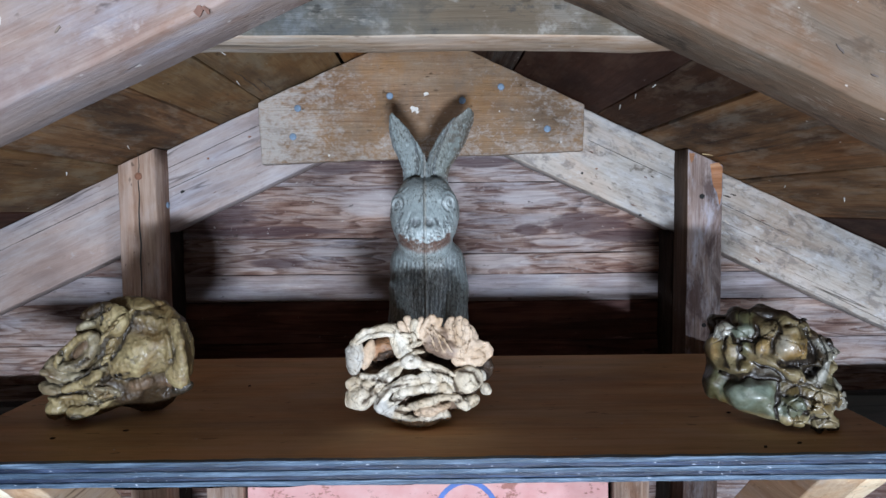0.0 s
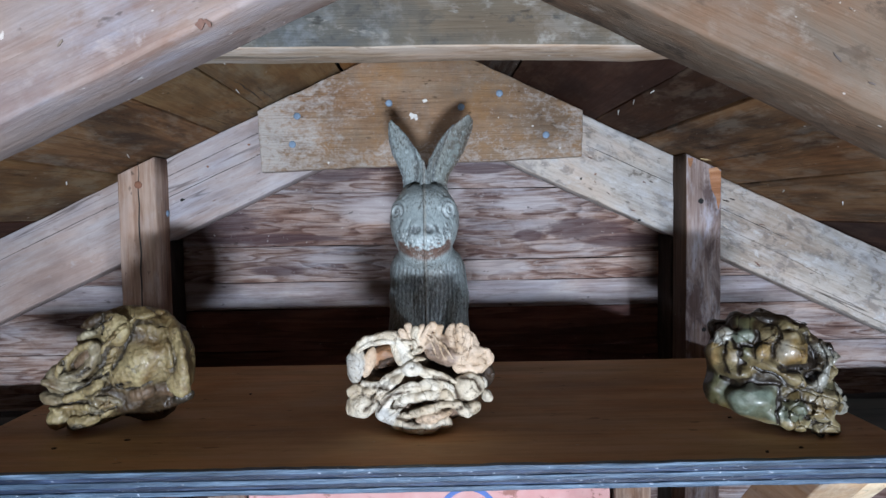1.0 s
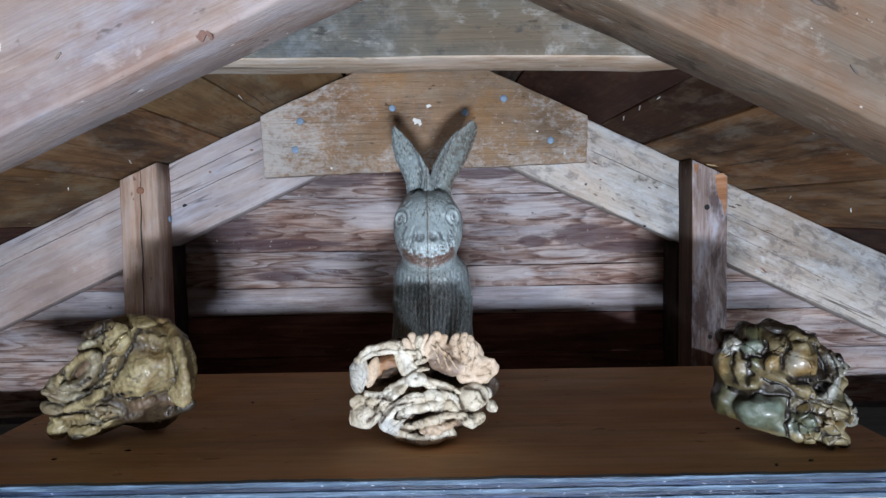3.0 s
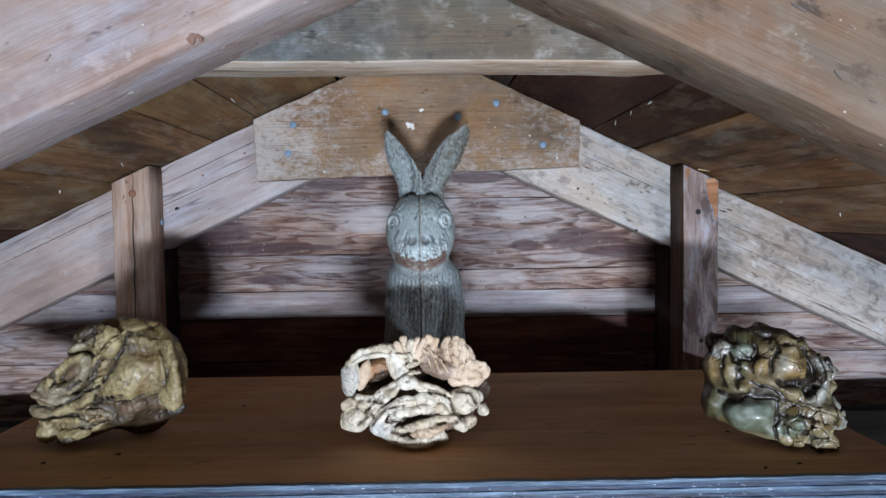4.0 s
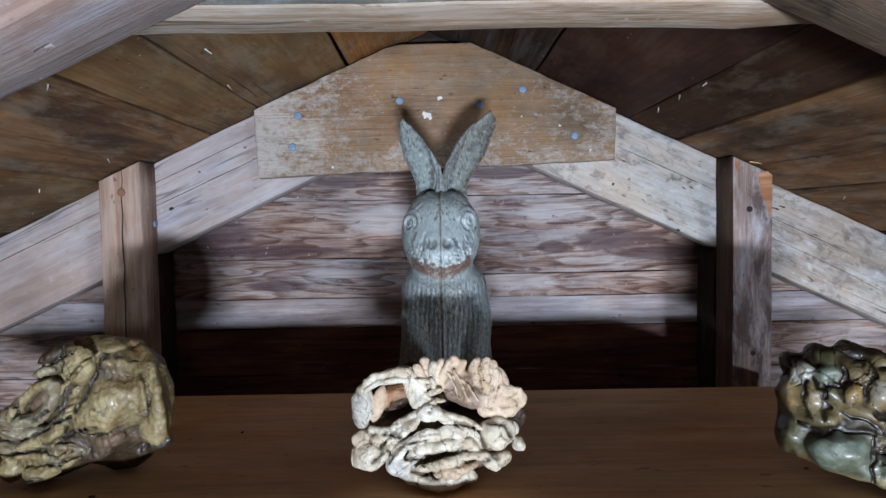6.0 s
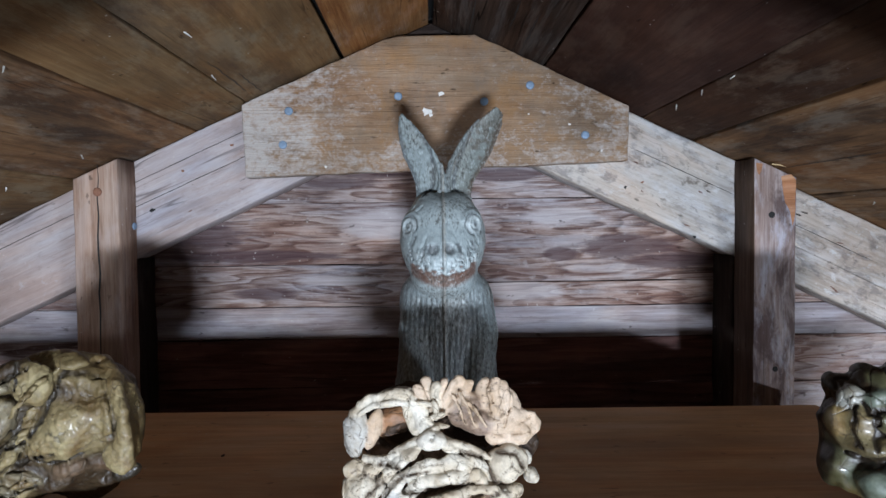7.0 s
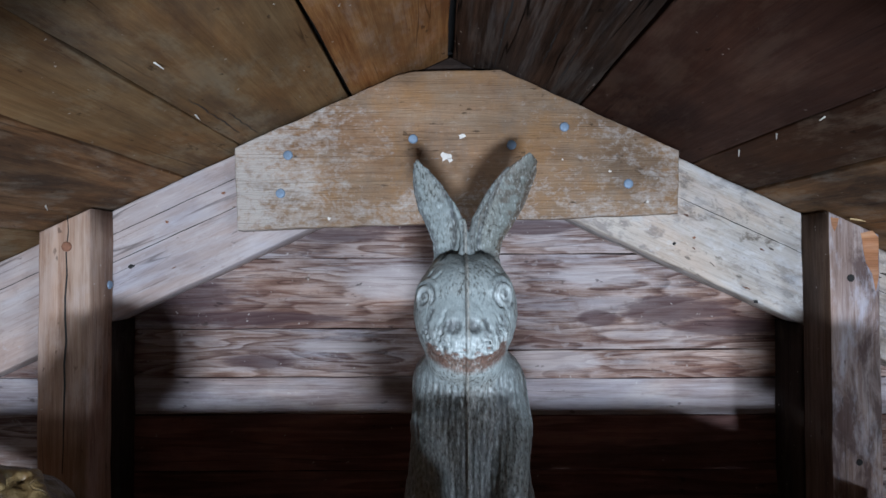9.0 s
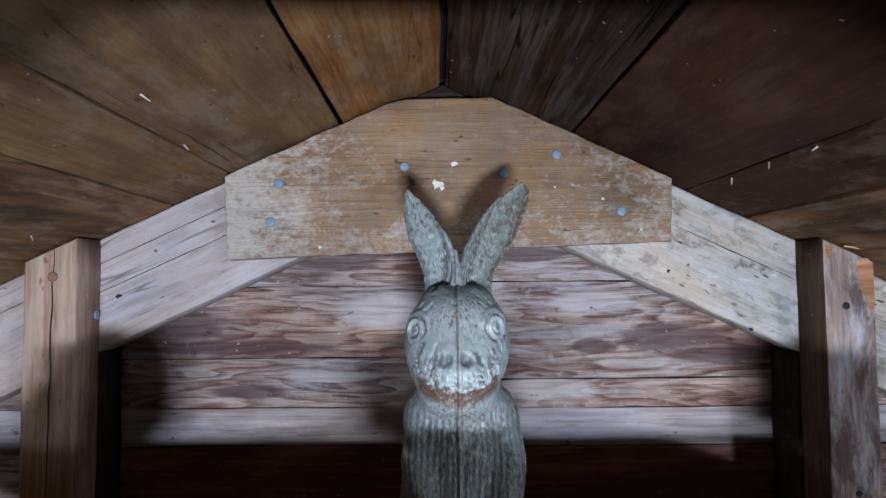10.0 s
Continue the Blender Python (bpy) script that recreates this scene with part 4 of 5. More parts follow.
        acc, num = np.zeros((len(cells), 3)), np.zeros(len(cells))
        corner = [(a, b, c) for a in (0, 1) for b in (0, 1) for c in (0, 1)]
        val = {c: f[cells[:, 0] + c[0], cells[:, 1] + c[1], cells[:, 2] + c[2]].astype(float) for c in corner}
        for c in corner:
            for axis in range(3):
                if c[axis] == 0:
                    d = tuple(1 if i == axis else c[i] for i in range(3))
                    va, vb = val[c], val[d]
                    x = (va < 0) != (vb < 0)
                    t = np.where(x, va / np.where(x, va - vb, 1), 0)
                    p = np.tile(np.array(c, float), (len(cells), 1))
                    p[:, axis] = t
                    acc[x] += p[x]
                    num[x] += 1
        verts = (cells + acc / num[:, None]) * h + self.lo
        quads = []
        for axis in range(3):
            u, v = (axis + 1) % 3, (axis + 2) % 3
            a = np.take(ins, range(f.shape[axis] - 1), axis)
            b = np.take(ins, range(1, f.shape[axis]), axis)
            e = np.argwhere(a != b)
            e = e[(e[:, u] > 0) & (e[:, v] > 0) & (e[:, u] < f.shape[u] - 1) & (e[:, v] < f.shape[v] - 1)]
            flip = a[tuple(e.T)]
            ring = []
            for du, dv in ((-1, -1), (0, -1), (0, 0), (-1, 0)):
                q = e.copy()
                q[:, u] += du
                q[:, v] += dv
                ring.append(idx[tuple(q.T)])
            q = np.stack(ring, 1)
            q[~flip] = q[~flip][:, ::-1]
            quads.append(q)
        quads = np.concatenate(quads)
        me = bpy.data.meshes.new(name)
        me.vertices.add(len(verts))
        me.vertices.foreach_set("co", (verts * 0.001).astype(np.float32).ravel())
        me.loops.add(quads.size)
        me.loops.foreach_set("vertex_index", quads.astype(np.int32).ravel())
        me.polygons.add(len(quads))
        me.polygons.foreach_set("loop_start", np.arange(0, quads.size, 4, dtype=np.int32))
        me.polygons.foreach_set("use_smooth", np.ones(len(quads), bool))
        me.update(calc_edges=True)
        me.validate()
        at = np.clip(np.round((verts - self.lo) / h).astype(int), 0, np.array(f.shape) - 1)
        col = np.ones((len(verts), 4), np.float32)
        col[:, :3] = self.col[tuple(at.T)]
        attr = me.color_attributes.new("glaze", "FLOAT_COLOR", "POINT")
        attr.data.foreach_set("color", col.ravel())
        return me


def glazed(name, rough, coat, tint, crack, var=0.5, bump=0.5):
    """Fired clay in its own colours, mottled at two scales, with fine dark crazing."""
    m, nt, bs = nodes_of(name)
    a = nt.nodes.new("ShaderNodeAttribute")
    a.attribute_name = "glaze"
    v = mapped(nt, (1, 1, 1), 0.5)
    big = noise_of(nt, v, 38.0, 4.0, 0.6, 0.6)
    small = noise_of(nt, v, 260.0, 5.0, 0.65)
    col = mixed(nt, ramp(nt, big, [(0.35, grey(0)), (0.7, grey(1))]), a.outputs["Color"], mixed(nt, 1.0, a.outputs["Color"], tint, "MULTIPLY"))
    col = mixed(nt, var, col, ramp(nt, small, [(0.25, grey(0.25)), (0.6, grey(0.95)), (0.8, grey(1.0))]), "MULTIPLY")
    vo = nt.nodes.new("ShaderNodeTexVoronoi")
    vo.feature = "DISTANCE_TO_EDGE"
    vo.inputs["Scale"].default_value = 75.0
    warp = nt.nodes.new("ShaderNodeVectorMath")
    warp.operation = "MULTIPLY_ADD"
    nn = nt.nodes.new("ShaderNodeTexNoise")
    nn.inputs["Scale"].default_value = 60.0
    nt.links.new(v, nn.inputs["Vector"])
    nt.links.new(nn.outputs["Color"], warp.inputs[0])
    warp.inputs[1].default_value = (0.02, 0.02, 0.02)
    nt.links.new(v, warp.inputs[2])
    nt.links.new(warp.outputs[0], vo.inputs["Vector"])
    line = ramp(nt, vo.outputs["Distance"], [(0.0, grey(1)), (0.035, grey(0))])
    gate = ramp(nt, noise_of(nt, v, 45.0, 2.0), [(0.5, grey(0)), (0.62, grey(1))])
    lines = maths(nt, "MULTIPLY", maths(nt, "MULTIPLY", line, gate), crack)
    col = mixed(nt, lines, col, (0.05, 0.035, 0.02))
    nt.links.new(col, bs.inputs["Base Color"])
    nt.links.new(ramp(nt, small, [(0.3, grey(rough * 0.75)), (0.7, grey(min(1, rough * 1.3)))]), bs.inputs["Roughness"])
    bs.inputs["Coat Weight"].default_value = coat
    bs.inputs["Coat Roughness"].default_value = 0.18
    h = maths(nt, "SUBTRACT", maths(nt, "ADD", small, maths(nt, "MULTIPLY", big, 0.5)), maths(nt, "MULTIPLY", lines, 0.8))
    bumped(nt, bs, h, bump, 0.0022)
    return m


M_MASK_C = glazed("chalky_cream_clay", 0.55, 0.0, (0.66, 0.58, 0.48), 0.7, var=0.5, bump=0.45)
M_MASK_L = glazed("olive_glazed_clay", 0.5, 0.15, (0.42, 0.3, 0.19), 0.7, var=0.65, bump=0.6)
M_MASK_R = glazed("green_brown_glazed_clay", 0.44, 0.22, (0.5, 0.36, 0.17), 1.0, var=0.65, bump=0.25)

CREAM, BONE, TAN, RUSTY, MAUVE, BLUISH, PITCH = (0.62, 0.55, 0.43), (0.74, 0.7, 0.6), (0.64, 0.5, 0.37), (0.38, 0.2, 0.1), (0.3, 0.22, 0.17), (0.56, 0.56, 0.53), (0.05, 0.03, 0.018)
WASH = (0.07, 0.045, 0.025)


def middle_mask():
    """A cupped mask of torn and folded clay strips; the middle of the face is the origin."""
    c = Clay((-68, -44, -58), (72, 46, 56), 0.75, ((0.7, 26, 1), (0.16, 8, 2)))
    # the cupped back; its shaded depth is put in as the colour PITCH
    c.lump((2, 10, -14), (52, 20, 32), MAUVE, k=3)
    c.lump((18, 27, -2), (50, 14, 28), PITCH, k=3)
    c.lump((-27, -2, 13), (17, 24, 12), PITCH, (0, -25, 0), k=2, cut=True)
    c.lump((20, -2, 10), (17, 24, 10), PITCH, (0, 12, 0), k=2, cut=True)
    c.lump((-12, 30, 8), (44, 9, 32), PITCH, k=2)
    # brow slab on one side and the lid under it
    c.lump((-53, -5, 10), (8, 5.5, 17), BLUISH, (0, 9, -12), k=0.8)
    c.roll([(-53, -5, 24), (-44, -9, 32), (-32, -11, 37), (-20, -10, 37)], (4, 5), CREAM, k=0.6)
    c.roll([(-50, -10, 24), (-40, -14, 31), (-28, -15, 33), (-21, -14, 32)], (1.8, 2.4), BONE, k=0.4)
    c.roll([(-48, -10, 29), (-38, -13, 36), (-27, -12, 39)], (1.6, 2.0), BONE, k=0.3)
    c.lump((-42, -6, 14), (4.5, 4, 15), TAN, (0, 14, -15), k=0.6)
    c.roll([(-19, -8, 38), (-15, -11, 27), (-10, -13, 15)], (4.5, 6), BONE, k=0.6)
    c.roll([(-24, -12, 35), (-21, -14, 24), (-15, -15, 14)], (2.2, 2.6), CREAM, k=0.3)
    c.lump((-29, 0, 18), (13.5, 9, 11), RUSTY, (0, -28, 0), k=0.6)
    c.lump((-27, -3, 12), (11, 7, 7), PITCH, (0, -28, 0), k=1.2, cut=True)
    # crumpled bridge of the nose
    for x, y, z, a in ((-6, -14, 19, 30), (-1, -15, 23, -20), (-10, -13, 25, 60), (1, -14, 17, 10), (-4, -16, 14, -40), (-9, -14, 31, 20), (-14, -13, 20, -15), (-3, -15, 28, 75)):
        c.lump((x, y, z), (6, 3.2, 2.2), CREAM, (a * 0.6, a, a), k=0.25)
    c.lump((-5, -19, 9), (8.5, 7, 6.5), BONE, k=0.8)
    c.lump((4, -15, 5), (9, 6, 3.6), CREAM, (0, 35, 0), k=0.5)
    # ruffled crest
    for i in range(8):
        t = radians(-62 + i * 19)
        c.roll([(-1 + 3 * math.sin(t), -10, 24), (-1 + 17 * math.sin(t), -9 - 4 * (i % 2), 27 + (16 + 2 * (i % 3)) * math.cos(t))], (2.2, 3.4), TAN if i % 3 else CREAM, k=1.0, flat=0.8)
    for x, z, a in ((13, 45, 20), (18, 42, -35), (9, 41, 60), (17, 37, 15)):
        c.lump((x, -11, z), (5.5, 3.2, 3.8), TAN, (0, a, a), k=0.3)
    c.lump((15, -8, 28), (10, 7, 14), MAUVE, (0, 22, 0), k=1)
    c.lump((23, -6, 19), (14, 9, 10), MAUVE, (0, 14, 0), k=0.8)
    for x0, z0, x1, z1 in ((9, 36, 17, 18), (13, 38, 24, 16), (18, 32, 30, 17)):
        c.roll([(x0, -15, z0), ((x0 + x1) / 2, -18, (z0 + z1) / 2), (x1, -15, z1)], (1.2, 1.0), TAN, k=0.8)
    # torn petals
    for x, z, rx, rz, a, y in ((29, 36, 5, 11, 10, -8), (35, 36, 4.5, 12, 2, -12), (41, 34, 4.5, 12, -8, -10), (46, 30, 4, 9, -16, -7), (40, 20, 9, 10, 0, -10), (50, 17, 6, 9, 20, -8), (57, 15, 4.5, 8, 35, -5), (46, 9, 9, 7, -20, -8), (36, 6, 7, 3.5, 20, -7), (58, 21, 3, 4, -30, -5), (54, 8, 4, 5, 30, -6)):
        c.lump((x, y, z), (rx * 1.25, 3.0, rz * 1.08), TAN, (0, a, a * 0.6), k=1.2)
    for pts in ([(32, 27), (31, 44)], [(38, 24), (38, 46)], [(44, 24), (46, 38)], [(46, 14), (57, 20)], [(44, 10), (58, 12)], [(40, 14), (44, 26)]):
        c.score(pts, 0.5, None, 1.2)
    # cheeks
    c.lump((-48, -6, -22), (13.5, 12, 13), BONE, (0, 20, 0), k=0.8)
    c.lump((-40, -9, -10), (13, 6, 4.5), CREAM, (0, -28, 0), k=0.4)
    c.lump((-52, -9, -12), (9, 6, 7), CREAM, (0, 10, 0), k=0.4)
    c.roll([(-46, -8, -5), (-33, -12, -5), (-24, -14, 1), (-14, -15, 7)], (2.8, 4), BONE, k=0.4)
    c.lump((-24, -14, -4), (13, 5, 4.2), BONE, (0, -42, 0), k=0.4)
    c.lump((-29, -12, -12), (12, 5, 4), CREAM, (0, -52, 0), k=0.4)
    c.lump((-17, -17, 1), (8, 5, 3.6), CREAM, (0, -30, 0), k=0.4)
    c.lump((42, -9, -9), (14, 11, 12), CREAM, (0, -20, 0), k=0.7)
    c.lump((55, -4, -6), (4.5, 6, 5.5), BONE, k=0.4)
    c.lump((57, -4, -18), (5.5, 7, 6), BONE, k=0.4)
    c.lump((19, -15, 1), (14, 5, 3.5), CREAM, (0, 22, 0), k=0.4)
    c.lump((22, -16, -6), (11, 5, 3.6), BONE, (0, 38, 0), k=0.3)
    c.lump((30, -13, -14), (9, 5, 4), CREAM, (0, 45, 0), k=0.3)
    # folded lips, one strip over another
    c.roll([(-32, -12, -26), (-24, -18, -15), (-9, -21, -7), (7, -20, -4), (17, -18, -8)], (4.2, 5), BONE, k=0.3, flat=0.8)
    c.roll([(-24, -15, -27), (-12, -21, -18), (4, -23, -13), (15, -20, -14)], (3.6, 4.6), BONE, k=0.25, flat=0.9)
    c.roll([(-12, -17, -31), (4, -23, -25), (18, -22, -21), (31, -17, -22)], (3.6, 4.2), CREAM, k=0.25)
    c.lump((6, -22, -18.5), (15, 4, 1.2), PITCH, (0, -14, 0), k=0.8, cut=True)
    c.lump((20, -18, -14), (10, 6, 5), CREAM, (0, 30, 0), k=0.3)
    c.lump((30, -15, -22), (9, 6, 4), BONE, (0, 40, 0), k=0.3)
    c.lump((12, -16, -31.5), (16, 11, 6), TAN, (0, -6, 0), k=0.5)
    c.lump((38, -9, -29), (9, 8, 5), BONE, (0, 30, 0), k=0.4)
    c.lump((46, -7, -28), (6, 7, 6), CREAM, k=0.4)
    c.lump((-26, -11, -32), (12, 8, 8), BLUISH, (0, 30, 0), k=0.5)
    c.lump((-13, -10, -38), (13, 8, 6), CREAM, (0, 25, 0), k=0.5)
    # chin resting on the board
    c.roll([(-19, -10, -39), (-6, -14, -41.5), (8, -15, -42), (22, -11, -39)], (5.8, 5.0), BONE, k=1.0)
    c.roll([(-12, -17, -43), (2, -20, -45), (14, -17, -43)], (1.6, 1.4), BLUISH, k=0.8)
    for pts in ([(-33, -24), (-22, -12), (-8, -10)], [(-24, -24), (-10, -23), (4, -18)], [(-10, -28), (4, -21), (20, -18)], [(20, -27), (34, -25)], [(-44, -13), (-34, -18), (-34, -27)], [(28, -6), (34, -18), (44, -22)], [(-36, -6), (-24, -9)], [(12, 2), (30, -6)], [(-18, -34), (0, -37)], [(-46, -26), (-38, -20)], [(36, 0), (46, -2), (52, -12)]):
        c.score(pts, 0.9, WASH, 0.7, 0.2)
    c.rough(0.15, 9, 11)
    c.plates(16, 0.4, 0.9, 1.2, 3, WASH, (-70, 74, -60, 6), 0.8)
    c.plates(6, 0.4, 0.15, 0.5, 5, None, (-70, 24, -60, 50))
    c.cracks(12, 0.06, 1.5, 21, WASH, 0.25)
    c.cracks(7, 0.07, 0.8, 24, WASH, 0.6)
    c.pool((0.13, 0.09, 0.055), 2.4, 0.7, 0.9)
    return c.skin("clay_mask")


OLIVE, YEL, DARKG, GREY_G, ORANGE, BROWN = (0.26, 0.215, 0.11), (0.37, 0.32, 0.18), (0.06, 0.045, 0.025), (0.33, 0.31, 0.225), (0.2, 0.145, 0.1), (0.06, 0.04, 0.02)
INK = (0.035, 0.028, 0.018)


def olive_mask():
    c = Clay((-76, -46, -62), (68, 58, 64), 0.9, ((1.2, 38, 5), (0.3, 15, 6)))
    c.lump((6, 12, 6), (46, 34, 44), BROWN, (0, -8, 0), k=4)
    c.lump((0, 12, -20), (44, 30, 22), BROWN, (0, -8, 0), k=6)
    c.lump((-32, 2, -26), (30, 24, 21), OLIVE, (0, -16, 0), k=8)
    # Lump hidden behind the face, added to extend its shadow on the wall.
    c.lump((10, 20, -22), (30, 18, 30), BROWN, k=6)
    c.lump((6, -4, 34), (30, 24, 20), OLIVE, (0, 8, 0), k=8)
    # broad cheek, the hollow over it and the rim behind
    c.lump((18, -14, 4), (27, 17, 19), YEL, (0, -24, 0), k=6)
    c.lump((44, -2, 8), (14, 20, 30), OLIVE, (0, -8, 0), k=8)
    c.lump((26, -32, 27), (19, 12, 6), BROWN, (0, 22, 0), k=5, cut=True)
    c.coil([(22, 47), (36, 43), (48, 31), (54, 14), (54, -4), (50, -18)], (4, 5.5), YEL, out=1.5, k=2.5)
    c.score([(20, 40), (34, 36), (44, 24), (48, 6), (46, -10)], 1.3, DARKG, 2.5)
    c.coil([(38, 31), (44, 20), (45, 2)], (2.2, 2.6), OLIVE, out=1, k=2)
    c.stick(50, -14, (8, 6, 11), YEL, 0, 0, 2)
    c.stick(38, -20, (14, 6, 9), ORANGE, 18, 0, 3)
    c.stick(20, -20, (12, 6, 7), ORANGE, -12, 1, 2.5)
    c.stick(6, -30, (14, 6, 7), BROWN, -10, 0, 3)
    c.stick(34, -32, (14, 6, 6), BROWN, -12, 0, 2.5)
    c.stick(50, -27, (9, 6, 5), INK, -30, 1, 1)
    # plaited ridge over the brow
    c.stick(6, 36, (13, 8, 15), YEL, 10, 2, 1.5)
    for i in range(12):
        t = i / 11
        x, z = 18 - 22 * t - 5 * math.sin(t * 3.1), 44 - 43 * t
        c.stick(x, z, (4.6, 3.2, 1.9), YEL if i % 3 else OLIVE, -38, 1.6, 0.3)
    c.score([(22, 44), (16, 26), (6, 12), (0, 2)], 1.2, INK, 1.0)
    c.stick(-14, 38, (14, 6, 8), OLIVE, -32, 2, 0.8)
    c.stick(-10, 45, (16, 7, 5), BROWN, -22, 2, 0.8)
    c.stick(26, 47, (11, 7, 5), OLIVE, 20, 2, 1)
    for i in range(4):
        c.score([(-24 + i * 6, 33 + i * 2.5), (-13 + i * 6, 40 + i * 2.5)], 0.7, INK, 0.7)
    c.score([(-2, 50), (-1, 38), (-8, 26)], 1.1, INK, 0.8)
    # eye in its ring
    c.lump((-28, -16, 12), (18, 12, 15), OLIVE, (0, -30, 0), k=2.5)
    ring = []
    for i in range(13):
        a = i * math.pi / 6
        u, w = 15 * math.cos(a), 10.5 * math.sin(a)
        ring.append((-27 + u * 0.84 - w * 0.5, 12 + u * 0.54 + w * 0.84))
    c.lump((-27, -30, 12), (12.5, 12, 7.5), DARKG, (0, -32, 0), k=1.2, cut=True)
    c.coil(ring[1:8], (3.6, 4.6), YEL, 1.5, 0.8)
    c.coil(ring[7:13], (4.2, 4.6), GREY_G, 1.0, 0.8)
    c.lump((-25, -19, 13), (11, 7, 6.5), ORANGE, (0, -32, 0), k=0.5)
    c.lump((-19, -22, 8), (6, 5, 4), GREY_G, (0, -32, 0), k=0.8)
    c.score([(-40, 14), (-37, 4), (-28, 1), (-16, 5)], 0.9, INK, 0.7)
    c.stick(-36, 28, (10, 5, 5), YEL, -30, 1.5, 0.6)
    c.stick(-20, 33, (9, 5, 3.5), GREY_G, -10, 2, 0.5)
    c.score([(-45, 20), (-38, 22), (-28, 27), (-14, 28)], 0.8, INK, 0.6)
    # muzzle and lips
    c.lump((-46, -14, -4), (14, 13, 14), GREY_G, (0, 14, 0), k=3)
    c.coil([(-54, -3), (-40, -10), (-24, -10), (-10, -2)], (3.6, 4.6), GREY_G, 1, 1.2)
    c.coil([(-40, -20), (-28, -16), (-14, -8)], (4.2, 4.8), YEL, 1.5, 0.6)
    c.stick(-54, -21, (11, 8, 5.5), GREY_G, 8, 3, 0.5)
    c.stick(-56, -38, (13, 9, 9), YEL, -15, 3, 0.7)
    c.coil([(-48, -46), (-36, -39), (-22, -35)], (5.5, 5), YEL, 2, 0.5)
    c.coil([(-58, -29), (-42, -27), (-26, -25)], (3.2, 3), YEL, 2, 0.4)
    for x, z, a in ((-14, -21, 14), (-11, -27, 4), (-12, -33, -14), (-20, -28, 30), (-4, -24, 40)):
        c.stick(x, z, (8, 3.5, 2.6), GREY_G if a > 10 else YEL, a, 1.5, 0.25)
    c.stick(-50, -50, (9, 7, 5), GREY_G, 0, 1, 1)
    c.score([(-68, -26), (-50, -26), (-38, -23), (-24, -21)], 1.2, INK, 0.8)
    c.score([(-58, -15), (-44, -16), (-32, -12), (-18, -4), (-6, -2)], 1.0, INK, 0.8)
    c.score([(-44, -47), (-38, -42), (-30, -40)], 1.0, INK, 0.7)
    c.score([(-24, -18), (-10, -14), (4, -12), (14, -10)], 1.5, INK, 1.2)
    c.score([(0, -14), (14, -16), (30, -10)], 0.8, INK, 1.2)
    c.score([(-30, -33), (-18, -30), (-4, -30)], 0.9, INK, 0.6)
    c.rough(0.15, 11, 12)
    c.rough(0.2, 5, 14, (1, 1, 2))
    c.plates(17, 0.4, 0.5, 0.8, 4, INK, None, 0.4)
    c.cracks(20, 0.035, 1.0, 31, INK, 0.6)
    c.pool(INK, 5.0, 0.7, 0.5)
    c.col *= np.array((0.95, 0.9, 0.82), np.float32)
    c.f = np.maximum(c.f, (-50.0 - c.ax[2])[None, None, :])
    return c.skin("clay_mask")


TAN_G = (0.34, 0.29, 0.17)
GLASSY, MOSS, HONEY, NIGHT, ASH = (0.2, 0.25, 0.2), (0.16, 0.165, 0.09), (0.38, 0.27, 0.11), (0.022, 0.015, 0.01), (0.4, 0.41, 0.37)


def wash(c, x, z, rx, rz, colour, amount=1.0):
    """Spreads a glaze colour or painted shade over the front round x, z."""
    px, pz = c.ax[0][:, None, None], c.ax[2][None, None, :]
    d = ((px - x) / rx) ** 2 + ((pz - z) / rz) ** 2 + 0.25 * wobble(px, c.ax[1][None, :, None], pz, 14, 77)
    g = np.clip(1.6 - 1.2 * d, 0, 1) * amount
    c.col += g[..., None].astype(np.float32) * (np.array(colour, np.float32) - c.col)


